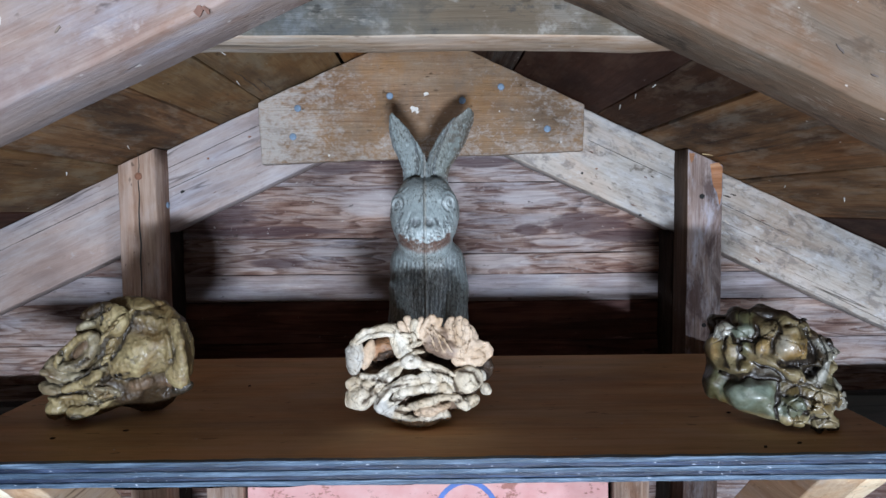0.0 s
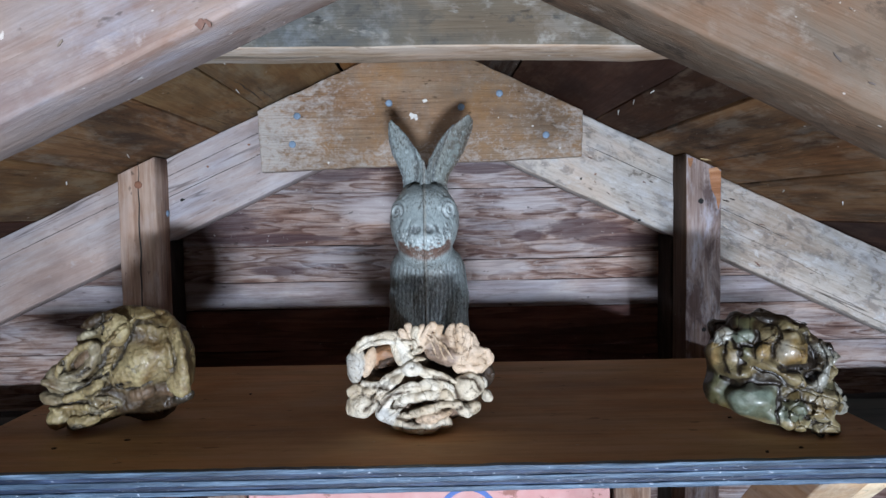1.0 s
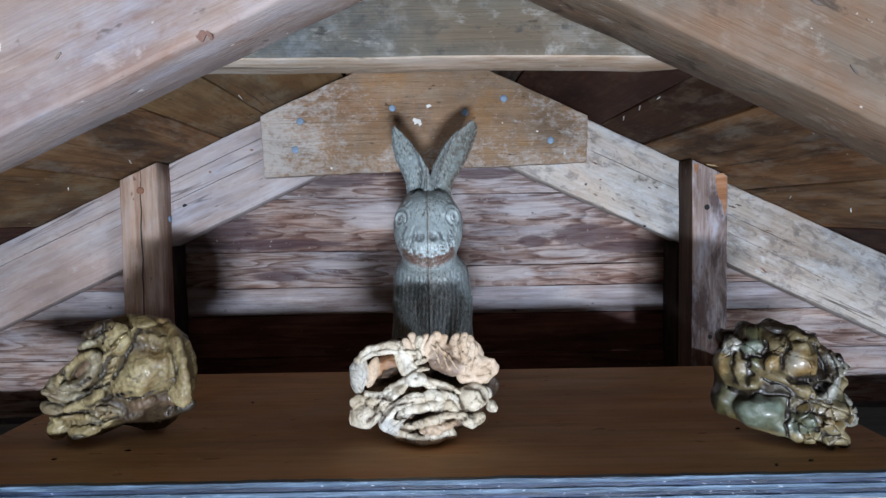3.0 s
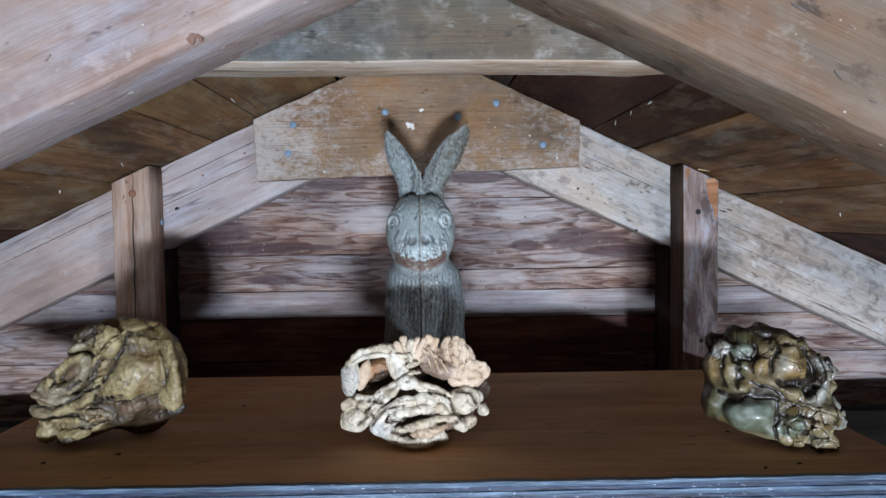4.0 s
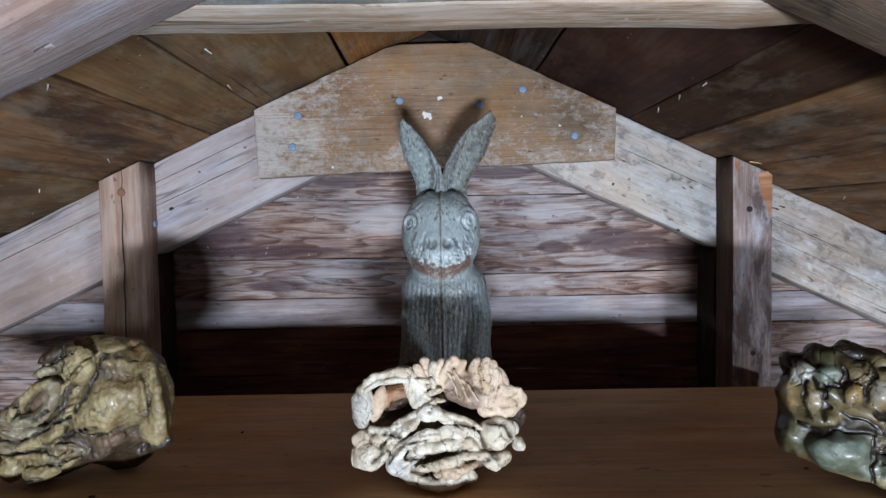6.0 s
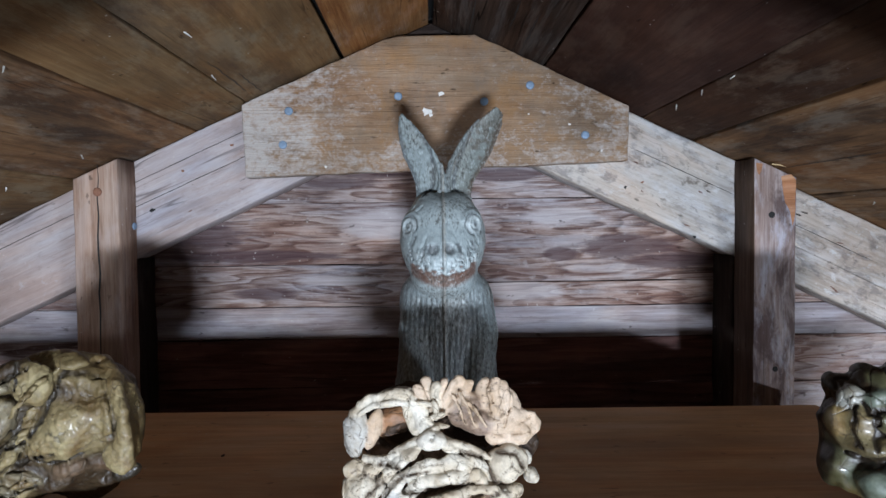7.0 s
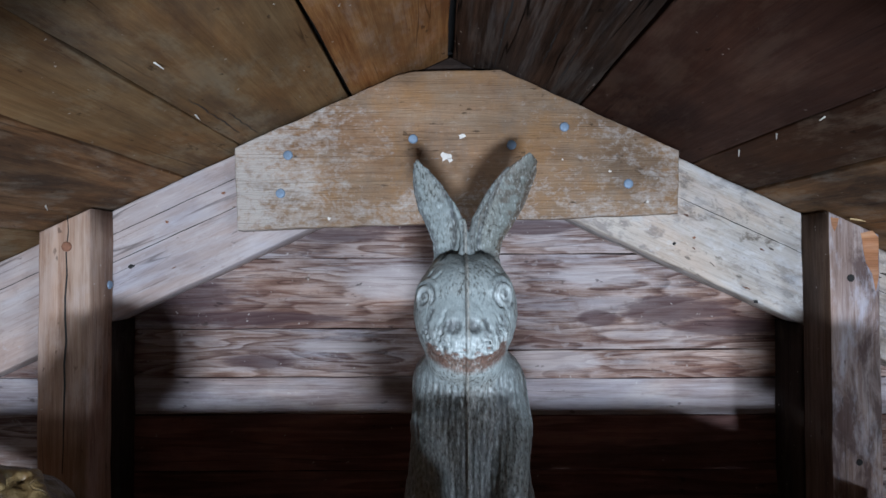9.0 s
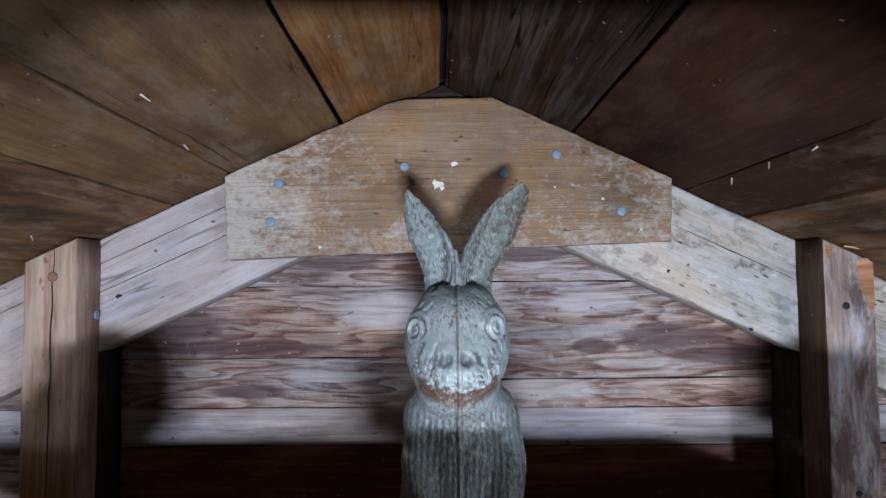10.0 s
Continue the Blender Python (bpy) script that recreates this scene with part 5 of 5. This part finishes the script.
def green_mask():
    """A glazed mask seen square to its face: heavy cheek, bulging eye, slabs of clay over the brow."""
    c = Clay((-66, -50, -58), (70, 58, 60), 0.8, ((1.2, 26, 8), (0.5, 12, 9)))
    c.lump((-4, 16, 3), (50, 34, 42), BROWN, (0, 8, 0), k=4)
    c.lump((10, 10, -12), (44, 28, 31), MOSS, (0, 8, 0), k=8)
    c.lump((-2, 1, 12), (46, 21, 32), BROWN, k=6)
    c.lump((22, 0, -22), (32, 18, 24), BROWN, k=6)
    # black knobs over the crown
    for x, y, z, r in ((-24, 8, 42, 12), (-6, 6, 44, 12), (10, 4, 41, 9), (-42, 8, 33, 11), (24, 2, 36, 8)):
        c.lump((x, y, z), (r, 15, r * 0.72), NIGHT, k=2)
    # glossy cheek, ribs beside it and the rim under it
    c.lump((-17, -14, -22), (20, 17, 14.5), GLASSY, (0, -4, 0), k=3)
    c.lump((-44, 6, -14), (11, 18, 20), MOSS, (0, 12, 0), k=4)
    for x in (-45, -38, -31):
        c.roll([(x, -5, -11), (x + 1, -10, -20), (x + 4, -7, -30)], (3.8, 3.2), GLASSY if x == -38 else MOSS, k=1.4)
    c.roll([(-38, -5, -31), (-20, -11, -37), (0, -13, -40), (16, -13, -43)], (4, 4.5), YEL, k=4)
    c.lump((1, -13, -31), (9, 10, 12), GLASSY, (0, 10, 0), k=4)
    # Slit of shade above the cheek, cut in and coloured NIGHT.
    c.roll([(-48, -14, -5), (-32, -23, -7), (-14, -27, -8), (5, -25, -9)], (2.2, 2.8), NIGHT, k=2, cut=True)
    # slabs beside and over the brow
    c.lump((-45, -6, 11), (9, 10, 13), HONEY, (0, -10, 0), k=2.2)
    c.lump((-32, -13, 8), (8.5, 9, 16), YEL, (0, -20, 0), k=2.2)
    c.lump((-21, -16, 14), (7, 7, 11), MOSS, (0, -10, 0), k=2.2)
    c.roll([(-46, -12, 0), (-34, -20, -2), (-20, -22, -3)], (4, 4.5), OLIVE, k=1.5)
    c.lump((-40, -9, 31), (8, 7, 8), ASH, (12, 18, -22), k=1.8)
    c.lump((-24, -14, 29), (10, 6, 6.2), GLASSY, (12, -28, 0), k=1.6)
    c.lump((-20, -8, 41), (8, 6, 4.6), MOSS, (0, 10, 0), k=1.8)
    c.roll([(-14, -21, 33), (-13, -25, 20), (-15, -25, 12)], 1.7, NIGHT, k=1.2, cut=True)
    c.lump((-1, -15, 32), (11, 7, 7.5), TAN_G, (0, 8, 0), k=2.2)
    c.lump((-6, -19, 19), (7, 6, 9), HONEY, (0, 20, 0), k=2.2)
    c.lump((12, -11, 40), (9, 7, 5.5), OLIVE, (0, 14, 10), k=2.2)
    c.roll([(-15, -19, 9), (-4, -24, 6), (8, -26, 0), (20, -23, -6)], (6, 5), TAN_G, k=2.4, flat=0.9)
    # bulging eye, shade coloured in under it, with a hollow corner and a ridge behind
    c.lump((14, -17, 19), (13.5, 12, 14), HONEY, (0, 15, 0), k=2.4)
    c.lump((9, -23, 21), (6, 6, 9), ASH, (0, 10, 0), k=3)
    c.roll([(2, -20, 33), (14, -24, 35), (25, -19, 31)], (3, 3.5), TAN_G, k=2.2)
    c.lump((25, -12, 34), (6, 6, 5), TAN_G, (0, 30, 0), k=1.8)
    c.lump((36, -8, 28), (7, 7, 5), BROWN, (0, 35, 0), k=1.8)
    c.lump((17, -25, 3.5), (12, 8, 3.4), NIGHT, (0, 12, 0), k=2, cut=True)
    c.lump((30, -16, 18), (4.5, 8, 9), INK, (0, 8, 0), k=2, cut=True)
    c.lump((33, -16, -2), (7.5, 15, 7), NIGHT, (0, -20, 0), k=2, cut=True)
    c.roll([(37, -9, 26), (42, -12, 12), (41, -11, 0), (36, -12, -9)], (3.6, 4.2), ASH, k=2.2)
    for x, z, r, col in ((50, 13, (6, 8, 7), ASH), (48, 0, (5, 8, 7), TAN_G), (51, -15, (6, 8, 7), ASH), (53, -29, (6, 8, 7), ASH), (48, -45, (8, 8, 5), YEL), (45, 23, (5, 7, 5), NIGHT)):
        c.lump((x, 0, z), r, col, (0, x, 0), k=1.6)
    # cracked jaw
    c.lump((22, -15, -16), (18, 8, 8), OLIVE, (0, 8, 0), k=2.4)
    c.lump((15, -16, -28), (13, 9, 10), GLASSY, k=1.5)
    c.lump((17, -13, -40), (14, 8, 6), YEL, (0, 8, 0), k=1.5)
    c.lump((38, -11, -26), (14, 9, 14), TAN_G, k=1.5)
    c.lump((38, -9, -43), (14, 8, 6), TAN_G, (0, 5, 0), k=2.4)
    for step in (2, 2, 3):
        for axis in range(3):
            c.f = (np.roll(c.f, step, axis) + 2 * c.f + np.roll(c.f, -step, axis)) / 4
    # Glaze runs; the dark ones under eye and above cheek paint shade.
    for x, z, rx, rz, col, a in ((-20, -42, 28, 5, YEL, 0.6), (-56, 0, 8, 46, NIGHT, 0.85), (-16, 56, 50, 11, NIGHT, 0.9), (12, 8, 12, 4, INK, 0.6), (-26, -12, 24, 3, NIGHT, 0.7), (19, 24, 6, 7, YEL, 0.6), (-34, -2, 12, 4, BROWN, 0.5), (40, -52, 24, 5, NIGHT, 0.8)):
        wash(c, x, z, rx, rz, col, a)
    c.plates(10, 0.55, 2.0, 2.6, 9, NIGHT, (6, 66, -56, -8), 1.0, 2.2)
    c.plates(13, 0.6, 1.4, 2.2, 4, NIGHT, (16, 66, -14, 48), 0.9, 1.8)
    c.plates(18, 0.5, 1.0, 1.4, 8, NIGHT, (-64, 20, 16, 60), 0.8, 1.2)
    for pts in ([(-38, 22), (-36, 8), (-38, -2)], [(-27, 22), (-27, 10), (-24, 0)], [(4, 26), (-4, 25), (-12, 26)], [(6, -18), (4, -30), (6, -42)], [(20, -8), (30, -12), (44, -14)], [(8, -22), (20, -20), (34, -22)], [(24, -34), (30, -40), (42, -38)], [(-33, 40), (-30, 30)], [(2, 40), (6, 30)]):
        c.score(pts, 0.7, NIGHT, 1.0, 0.3)
    for pts, r in (([(-48, -5), (-32, -7), (-14, -8), (5, -9)], 2.0), ([(-14, 34), (-13, 20), (-15, 12)], 1.4), ([(-34, 26), (-30, 20), (-16, 22)], 1.3), ([(-16, 3), (0, -2), (14, -9)], 1.3), ([(5, 4), (16, 3), (27, 6)], 2.2), ([(-38, 24), (-38, 8), (-36, -2)], 1.0), ([(-26, 20), (-24, 4), (-26, -2)], 1.0), ([(2, 14), (0, 22), (4, 33)], 1.2), ([(26, 34), (31, 22), (30, 8)], 1.6), ([(4, -12), (3, -26), (6, -42)], 1.2)):
        c.score(pts, r, NIGHT, 1.2, 0.3)
    c.rough(0.1, 12, 13)
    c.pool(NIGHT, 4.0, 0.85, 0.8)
    c.cracks(14, 0.04, 1.0, 41, NIGHT, 0.45)
    c.col *= 0.72
    return c.skin("clay_mask")


def put_mask(me, mat, label, at):
    me.materials.append(mat)
    ob = new("clay_mask", me)
    ob.matrix_basis = at
    return tagged(ob, label, "sculpture", "clay masks")


def seat(me, spin, x, y):
    """The pose that stands a mesh on the shelf at x, y, leaning and turned by spin."""
    co = np.empty(len(me.vertices) * 3)
    me.vertices.foreach_get("co", co)
    r = np.array(spin.to_3x3())
    low = (co.reshape(-1, 3) @ r.T)[:, 2].min()
    return Matrix.Translation((x, y, SHELF_Z - low - 0.0003)) @ spin


def sized(me, fx, fz):
    for v in me.vertices:
        v.co.x *= fx
        v.co.z *= fz
    return me


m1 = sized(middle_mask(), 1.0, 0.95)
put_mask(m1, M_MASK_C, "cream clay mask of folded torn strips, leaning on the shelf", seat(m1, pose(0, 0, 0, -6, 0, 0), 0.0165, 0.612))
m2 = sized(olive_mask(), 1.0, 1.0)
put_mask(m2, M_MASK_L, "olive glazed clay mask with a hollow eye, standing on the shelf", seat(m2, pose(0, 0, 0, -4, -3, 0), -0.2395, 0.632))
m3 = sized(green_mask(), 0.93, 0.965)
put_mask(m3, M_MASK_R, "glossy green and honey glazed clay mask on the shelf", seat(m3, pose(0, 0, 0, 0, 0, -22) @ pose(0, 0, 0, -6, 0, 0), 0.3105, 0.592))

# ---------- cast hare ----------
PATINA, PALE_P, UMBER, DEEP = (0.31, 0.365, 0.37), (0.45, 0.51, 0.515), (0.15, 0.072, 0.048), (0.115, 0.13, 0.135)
EAR_RUST, SEAM, COAT = (0.1, 0.075, 0.055), (0.4, 0.36, 0.3), (0.17, 0.2, 0.205)


def hare():
    """A seated cast-metal hare: x across, -y to the front, z up from its foot; millimetres."""
    c = Clay((-66, -72, -2), (72, 62, 308), 1.0)
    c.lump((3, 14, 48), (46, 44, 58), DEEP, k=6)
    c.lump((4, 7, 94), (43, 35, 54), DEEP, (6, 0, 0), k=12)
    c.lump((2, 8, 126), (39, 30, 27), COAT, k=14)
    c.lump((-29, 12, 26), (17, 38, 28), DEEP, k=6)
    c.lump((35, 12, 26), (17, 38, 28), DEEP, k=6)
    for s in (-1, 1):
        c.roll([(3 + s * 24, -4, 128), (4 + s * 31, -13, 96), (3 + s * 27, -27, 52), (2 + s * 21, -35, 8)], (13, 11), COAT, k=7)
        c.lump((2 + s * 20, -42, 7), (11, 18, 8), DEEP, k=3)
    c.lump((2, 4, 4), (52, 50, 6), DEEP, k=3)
    c.lump((-6, -45, 92), (21, 16, 36), DEEP, (0, -4, 0), k=4, cut=True)
    # head
    c.lump((0.5, 6, 181), (37.5, 34, 33), PATINA, k=4)
    c.lump((0, -12, 173), (36.5, 28, 32), PATINA, k=8)
    c.lump((0.5, -11, 193), (31, 23, 19.5), PATINA, k=8)
    c.lump((0, -6, 156), (29, 25, 22), PATINA, k=10)
    c.lump((0, -24, 160), (26, 22, 19), PATINA, k=14)
    c.lump((0, -19, 139), (25, 20, 13), PATINA, k=9)
    for s, ex, ez in ((-1, -29, 186), (1, 26.5, 188)):
        c.lump((s * 9, -36, 155), (11, 9, 9), PATINA, k=9)
        c.lump((s * 6.5 - 2, c.front(s * 6.5 - 2, 168) - 0.8, 168), (4.6, 3.2, 3.6), DEEP, (0, s * 30, 0), k=3, cut=True)
        # eye: a flush ring round a ball with its pupil, a heavy lid above
        nrm = Vector((s * 0.74, -0.66, 0.1)).normalized()
        eye = Vector((ex, c.front(ex, ez) + 0.6, ez))
        u = nrm.cross(Vector((0, 0, 1))).normalized()
        v = u.cross(nrm)
        turn = [u * math.cos(i * math.pi / 9) + v * math.sin(i * math.pi / 9) for i in range(19)]
        c.roll([tuple(eye + 11.6 * a - nrm * 2.6) for a in turn[1:9]], 1.5, PATINA, k=3)
        c.roll([tuple(eye + 9.3 * a - nrm * 0.6) for a in turn], 0.9, DEEP, k=1.2, cut=True)
        c.lump(eye + nrm * 2.4, (5, 5, 5), DEEP, k=1.2, cut=True)
        c.roll([tuple(eye + 6.8 * a - nrm * 0.5) for a in turn], 1.7, PALE_P, k=1.2)
        c.lump(eye - nrm * 2.2, (3.9, 3.9, 3.9), PALE_P, k=0.6)
        c.lump(eye + nrm * 1.9, (1.5, 1.5, 1.7), DEEP, k=0.6, cut=True)
        # engraved strokes over the lids, down the cheeks and round the mouth
        for i in range(6):
            a = radians(48 + 14 * i) if s > 0 else radians(132 - 14 * i)
            x0, z0 = ex + 15 * math.cos(a), ez + 15 * math.sin(a)
            x1, z1 = ex + 22 * math.cos(a) - s * 2, ez + 20 * math.sin(a)
            if abs(x1) < 35:
                c.score([(x0, z0), (x1, z1)], 0.65, None, 1.2, 0.0)
        rng = random.Random(17 + s)
        for i in range(26):
            x0, z0 = s * rng.uniform(9, 30), rng.uniform(152, 180)
            c.score([(x0, z0), (x0 + s * 1.6, z0 - 3), (x0 + s * 2.4, z0 - 6.5)], 0.5, DEEP if i % 3 == 0 else None, 0.9, -0.15)
        for i in range(6):
            a = radians(200 + i * 24)
            c.score([(s * (12 + 4 * math.cos(a)), 152 + 4 * math.sin(a)), (s * (13 + 8 * math.cos(a)), 152 + 8 * math.sin(a))], 0.5, DEEP, 1.0, -0.1)
    # leaf-shaped ears, hollowed to the front: rows of height, inner and outer edge
    def ear(rows, colour, hollow, rim):
        zs, xl, xr = np.array(rows, float).T
        s, (x, y, z) = c.window((xl.min(), -14, zs[0]), (xr.max(), 40, zs[-1]), 6)
        a, b = np.interp(z, zs, xl), np.interp(z, zs, xr)
        w = np.maximum((b - a) / 2, 0.5)
        u = np.clip((x - (a + b) / 2) / w, -1.3, 1.3)
        fy = 8 + 0.2 * (z - 230) - rim * u * u
        d = np.maximum((np.abs(u) - 1) * w * 0.85, np.abs(y - fy - 2.6) - (3.0 - 1.2 * u * u))
        d = np.maximum(d, z - zs[-1])
        c.blend(s, d.astype(np.float32), 2.0, colour)
        inner = (np.clip((0.82 - np.abs(u)) * 6, 0, 1) * (y < fy + 2.2) * np.clip((z - zs[0] - 10) / 8, 0, 1))[..., None]
        c.col[s] += (inner * (np.array(hollow) - c.col[s])).astype(np.float32)
    ear(((203, -20, 1), (213, -21.8, 1.5), (226, -23.8, 1.6), (233, -26.5, 0.6), (241, -30, -2.2), (250, -34.4, -6), (260, -36.8, -11), (267, -38, -15), (272, -38.3, -19), (279, -38.4, -25), (285, -37.8, -31.5), (289, -36.5, -35)), DEEP, (0.25, 0.295, 0.295), 4.5)
    ear(((203, 1, 25), (213, 1.5, 25.2), (226, 2, 28.2), (238, 6, 36.2), (251, 12.4, 44.2), (265, 19.5, 50.2), (278, 28.5, 55.2), (287, 40.5, 56), (292, 47, 53.5), (294.5, 50, 51.5)), EAR_RUST, (0.2, 0.225, 0.21), 4.5)
    for ex in (-11, 12):
        c.lump((ex, -3, 205), (12, 13, 10), PATINA, k=8)
    c.roll([(-12, 9, 259), (-6.5, 7, 250), (-2.5, 5, 241), (0, 2, 230), (-1, -3, 214)], (1.6, 3.4), PATINA, k=1.2)
    c.roll([(33, 14, 281), (22, 11, 268), (14, 8, 254), (8, 5, 242), (5, 1, 228), (4, -3, 214)], (1.4, 3.4), COAT, k=1.2)
    c.score([(-14, 262), (-9.5, 254), (-7.5, 240), (-7, 228), (-9, 219), (-17, 212)], 0.9, DEEP, 1.0, 0.2)
    c.score([(29, 276), (21, 260), (15, 245), (10.5, 230), (10, 221), (17, 213)], 0.8, DEEP, 1.0, 0.2)
    # casting seam down the middle
    x = c.ax[0][:, None, None]
    y = c.ax[1][None, :, None]
    c.f -= (1.5 * np.exp(-((x - 0.6) / 1.3) ** 2) * (y < 10)).astype(np.float32)
    seam = (np.exp(-((x + 0.9) / 0.9) ** 2) * (y < 10)).astype(np.float32) + 0 * c.f
    c.f += 0.6 * seam
    c.col += 0.7 * seam[..., None] * (np.array((0.06, 0.055, 0.05), np.float32) - c.col)
    crest = (np.exp(-((x - 0.8) / 0.9) ** 2) * (y < 10)).astype(np.float32) + 0 * c.f
    c.col += 0.6 * crest[..., None] * (np.array(SEAM, np.float32) - c.col)
    zz = c.ax[2][None, None, :]
    n1 = wobble(x, y, zz, 9, 61)
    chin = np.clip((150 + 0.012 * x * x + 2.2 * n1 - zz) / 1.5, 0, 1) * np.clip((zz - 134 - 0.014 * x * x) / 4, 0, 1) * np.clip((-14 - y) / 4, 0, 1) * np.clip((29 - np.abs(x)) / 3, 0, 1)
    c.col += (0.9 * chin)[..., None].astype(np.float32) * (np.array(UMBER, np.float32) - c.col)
    burn = np.clip((zz - 256) / 14 + 0.9 * n1, 0, 1) * np.clip((x - 20) / 6, 0, 1) * np.clip(1.1 - (zz - 268) / 30, 0, 1)
    c.col += (0.7 * burn)[..., None].astype(np.float32) * (np.array(EAR_RUST, np.float32) - c.col)
    # Highlights of the muzzle, put into the colour along the lips.
    n2 = wobble(x, y, zz, 4.5, 62)
    lips = np.clip(1.3 - np.abs(zz - 155 - 0.008 * x * x) / 8, 0, 1) * np.clip((-26 - y) / 8, 0, 1) * np.clip(0.5 + 1.1 * n2, 0, 1)
    c.col += (0.75 * lips * (1 - chin))[..., None].astype(np.float32) * (np.array(PALE_P, np.float32) - c.col)
    c.f -= (0.9 * lips * np.clip(n2, 0, 1)).astype(np.float32)
    # pale beads along the lip
    for i in range(11):
        bx = -20 + 4 * i
        c.stick(bx, 147.5 + 0.013 * bx * bx + (i % 3) * 0.8, (1.3, 1.0, 1.1), PALE_P, 0, 0.4, 0.4)
    # combed coat on the breast
    z = c.ax[2][None, None, :]
    coat = np.clip((138 - z) / 14, 0, 1) * np.clip((z - 20) / 20, 0, 1)
    comb = coat * np.sin(x * 1.5 + 2.6 * np.sin(z * 0.045 + y * 0.06 + x * 0.05) + 0.35 * np.sin(z * 0.21 + x * 0.4)) * (0.6 + 0.4 * np.sin(z * 0.13 + x * 0.7))
    c.f += (0.4 * comb).astype(np.float32)
    c.col += np.clip(-0.5 * comb, 0, 0.5)[..., None].astype(np.float32) * (np.array(PATINA, np.float32) - c.col)
    c.col += np.clip(0.4 * comb, 0, 0.4)[..., None].astype(np.float32) * (np.array((0.06, 0.065, 0.065), np.float32) - c.col)
    c.rough(0.12, 6, 8)
    c.pool((0.05, 0.05, 0.045), 2.4, 0.5, 0.9, PALE_P, 0.12)
    c.f = np.maximum(c.f, (0.0 - c.ax[2])[None, None, :])
    return c.skin("hare_statue")


def cast_metal():
    m, nt, bs = nodes_of("weathered_cast_metal")
    a = nt.nodes.new("ShaderNodeAttribute")
    a.attribute_name = "glaze"
    v = mapped(nt, (1, 1, 1), 0.3)
    big = noise_of(nt, v, 30.0, 6.0, 0.65, 0.5)
    small = noise_of(nt, mapped(nt, (620, 620, 230), 0.3), 1.0, 3.0, 0.6)
    fur = noise_of(nt, mapped(nt, (420, 420, 60), 0.3), 1.0, 3.0, 0.6, 0.4)
    col = mixed(nt, ramp(nt, big, [(0.46, grey(0)), (0.66, grey(0.4))]), a.outputs["Color"], (0.18, 0.17, 0.14))
    col = mixed(nt, ramp(nt, small, [(0.55, grey(0)), (0.68, grey(0.5))]), col, (0.44, 0.5, 0.5))
    pits = maths(nt, "MULTIPLY", ramp(nt, small, [(0.38, grey(1)), (0.46, grey(0))]), ramp(nt, big, [(0.4, grey(0.15)), (0.58, grey(1))]))
    lines = ramp(nt, fur, [(0.36, grey(1)), (0.44, grey(0))])
    dark = maths(nt, "MAXIMUM", maths(nt, "MULTIPLY", pits, 0.8), maths(nt, "MULTIPLY", lines, 0.15))
    col = mixed(nt, dark, col, (0.04, 0.038, 0.032))
    nt.links.new(col, bs.inputs["Base Color"])
    bs.inputs["Metallic"].default_value = 0.1
    nt.links.new(ramp(nt, small, [(0.3, grey(0.6)), (0.7, grey(0.4))]), bs.inputs["Roughness"])
    h = maths(nt, "ADD", maths(nt, "MULTIPLY", small, 0.5), maths(nt, "MULTIPLY", fur, 0.8))
    bumped(nt, bs, maths(nt, "SUBTRACT", h, maths(nt, "MULTIPLY", dark, 0.6)), 0.4, 0.001)
    return m


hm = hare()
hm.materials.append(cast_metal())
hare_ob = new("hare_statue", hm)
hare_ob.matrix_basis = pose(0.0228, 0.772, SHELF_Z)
tagged(hare_ob, "grey-green cast metal hare statue sitting behind the clay masks", "statue")

# ---------- small things ----------
rng = random.Random(14)
for x, y in ((-0.226, 0.598), (-0.277, 0.582), (-0.16, 0.73), (0.29, 0.62), (0.31, 0.545), (0.28, 0.538)):
    bm = bmesh.new()
    bmesh.ops.create_icosphere(bm, subdivisions=1, radius=0.0022)
    for v in bm.verts:
        v.co = Vector((v.co.x * rng.uniform(0.8, 1.6), v.co.y * rng.uniform(0.5, 0.9), v.co.z * 0.35))
    tagged(part("crumb", bm, M_CRUMB, at=pose(x, y, SHELF_Z + 0.0006, 0, 0, rng.uniform(0, 90))), "dark crumb of bark lying on the shelf", "crumb", "crumbs")


def straw(points, r):
    bm = bmesh.new()
    rows = []
    for i, p in enumerate(points):
        rows.append([bm.verts.new((p[0], p[1] + r * math.cos(k * 2.094), p[2] + r * math.sin(k * 2.094))) for k in range(3)])
    for a, b in zip(rows, rows[1:]):
        for k in range(3):
            bm.faces.new((a[k], a[(k + 1) % 3], b[(k + 1) % 3], b[k]))
    bm.faces.new(rows[0])
    bm.faces.new(rows[-1][::-1])
    return bm


tagged(part("straw", straw([(0.009 * i, -0.0015 * i, -0.0012 * i - 0.0003 * i * i) for i in range(5)], 0.0008), M_STRAW, at=pose(0.374, 0.8815, roof_z(0.374) - 0.0025)), "dry straw caught at the head of the post", "straw")
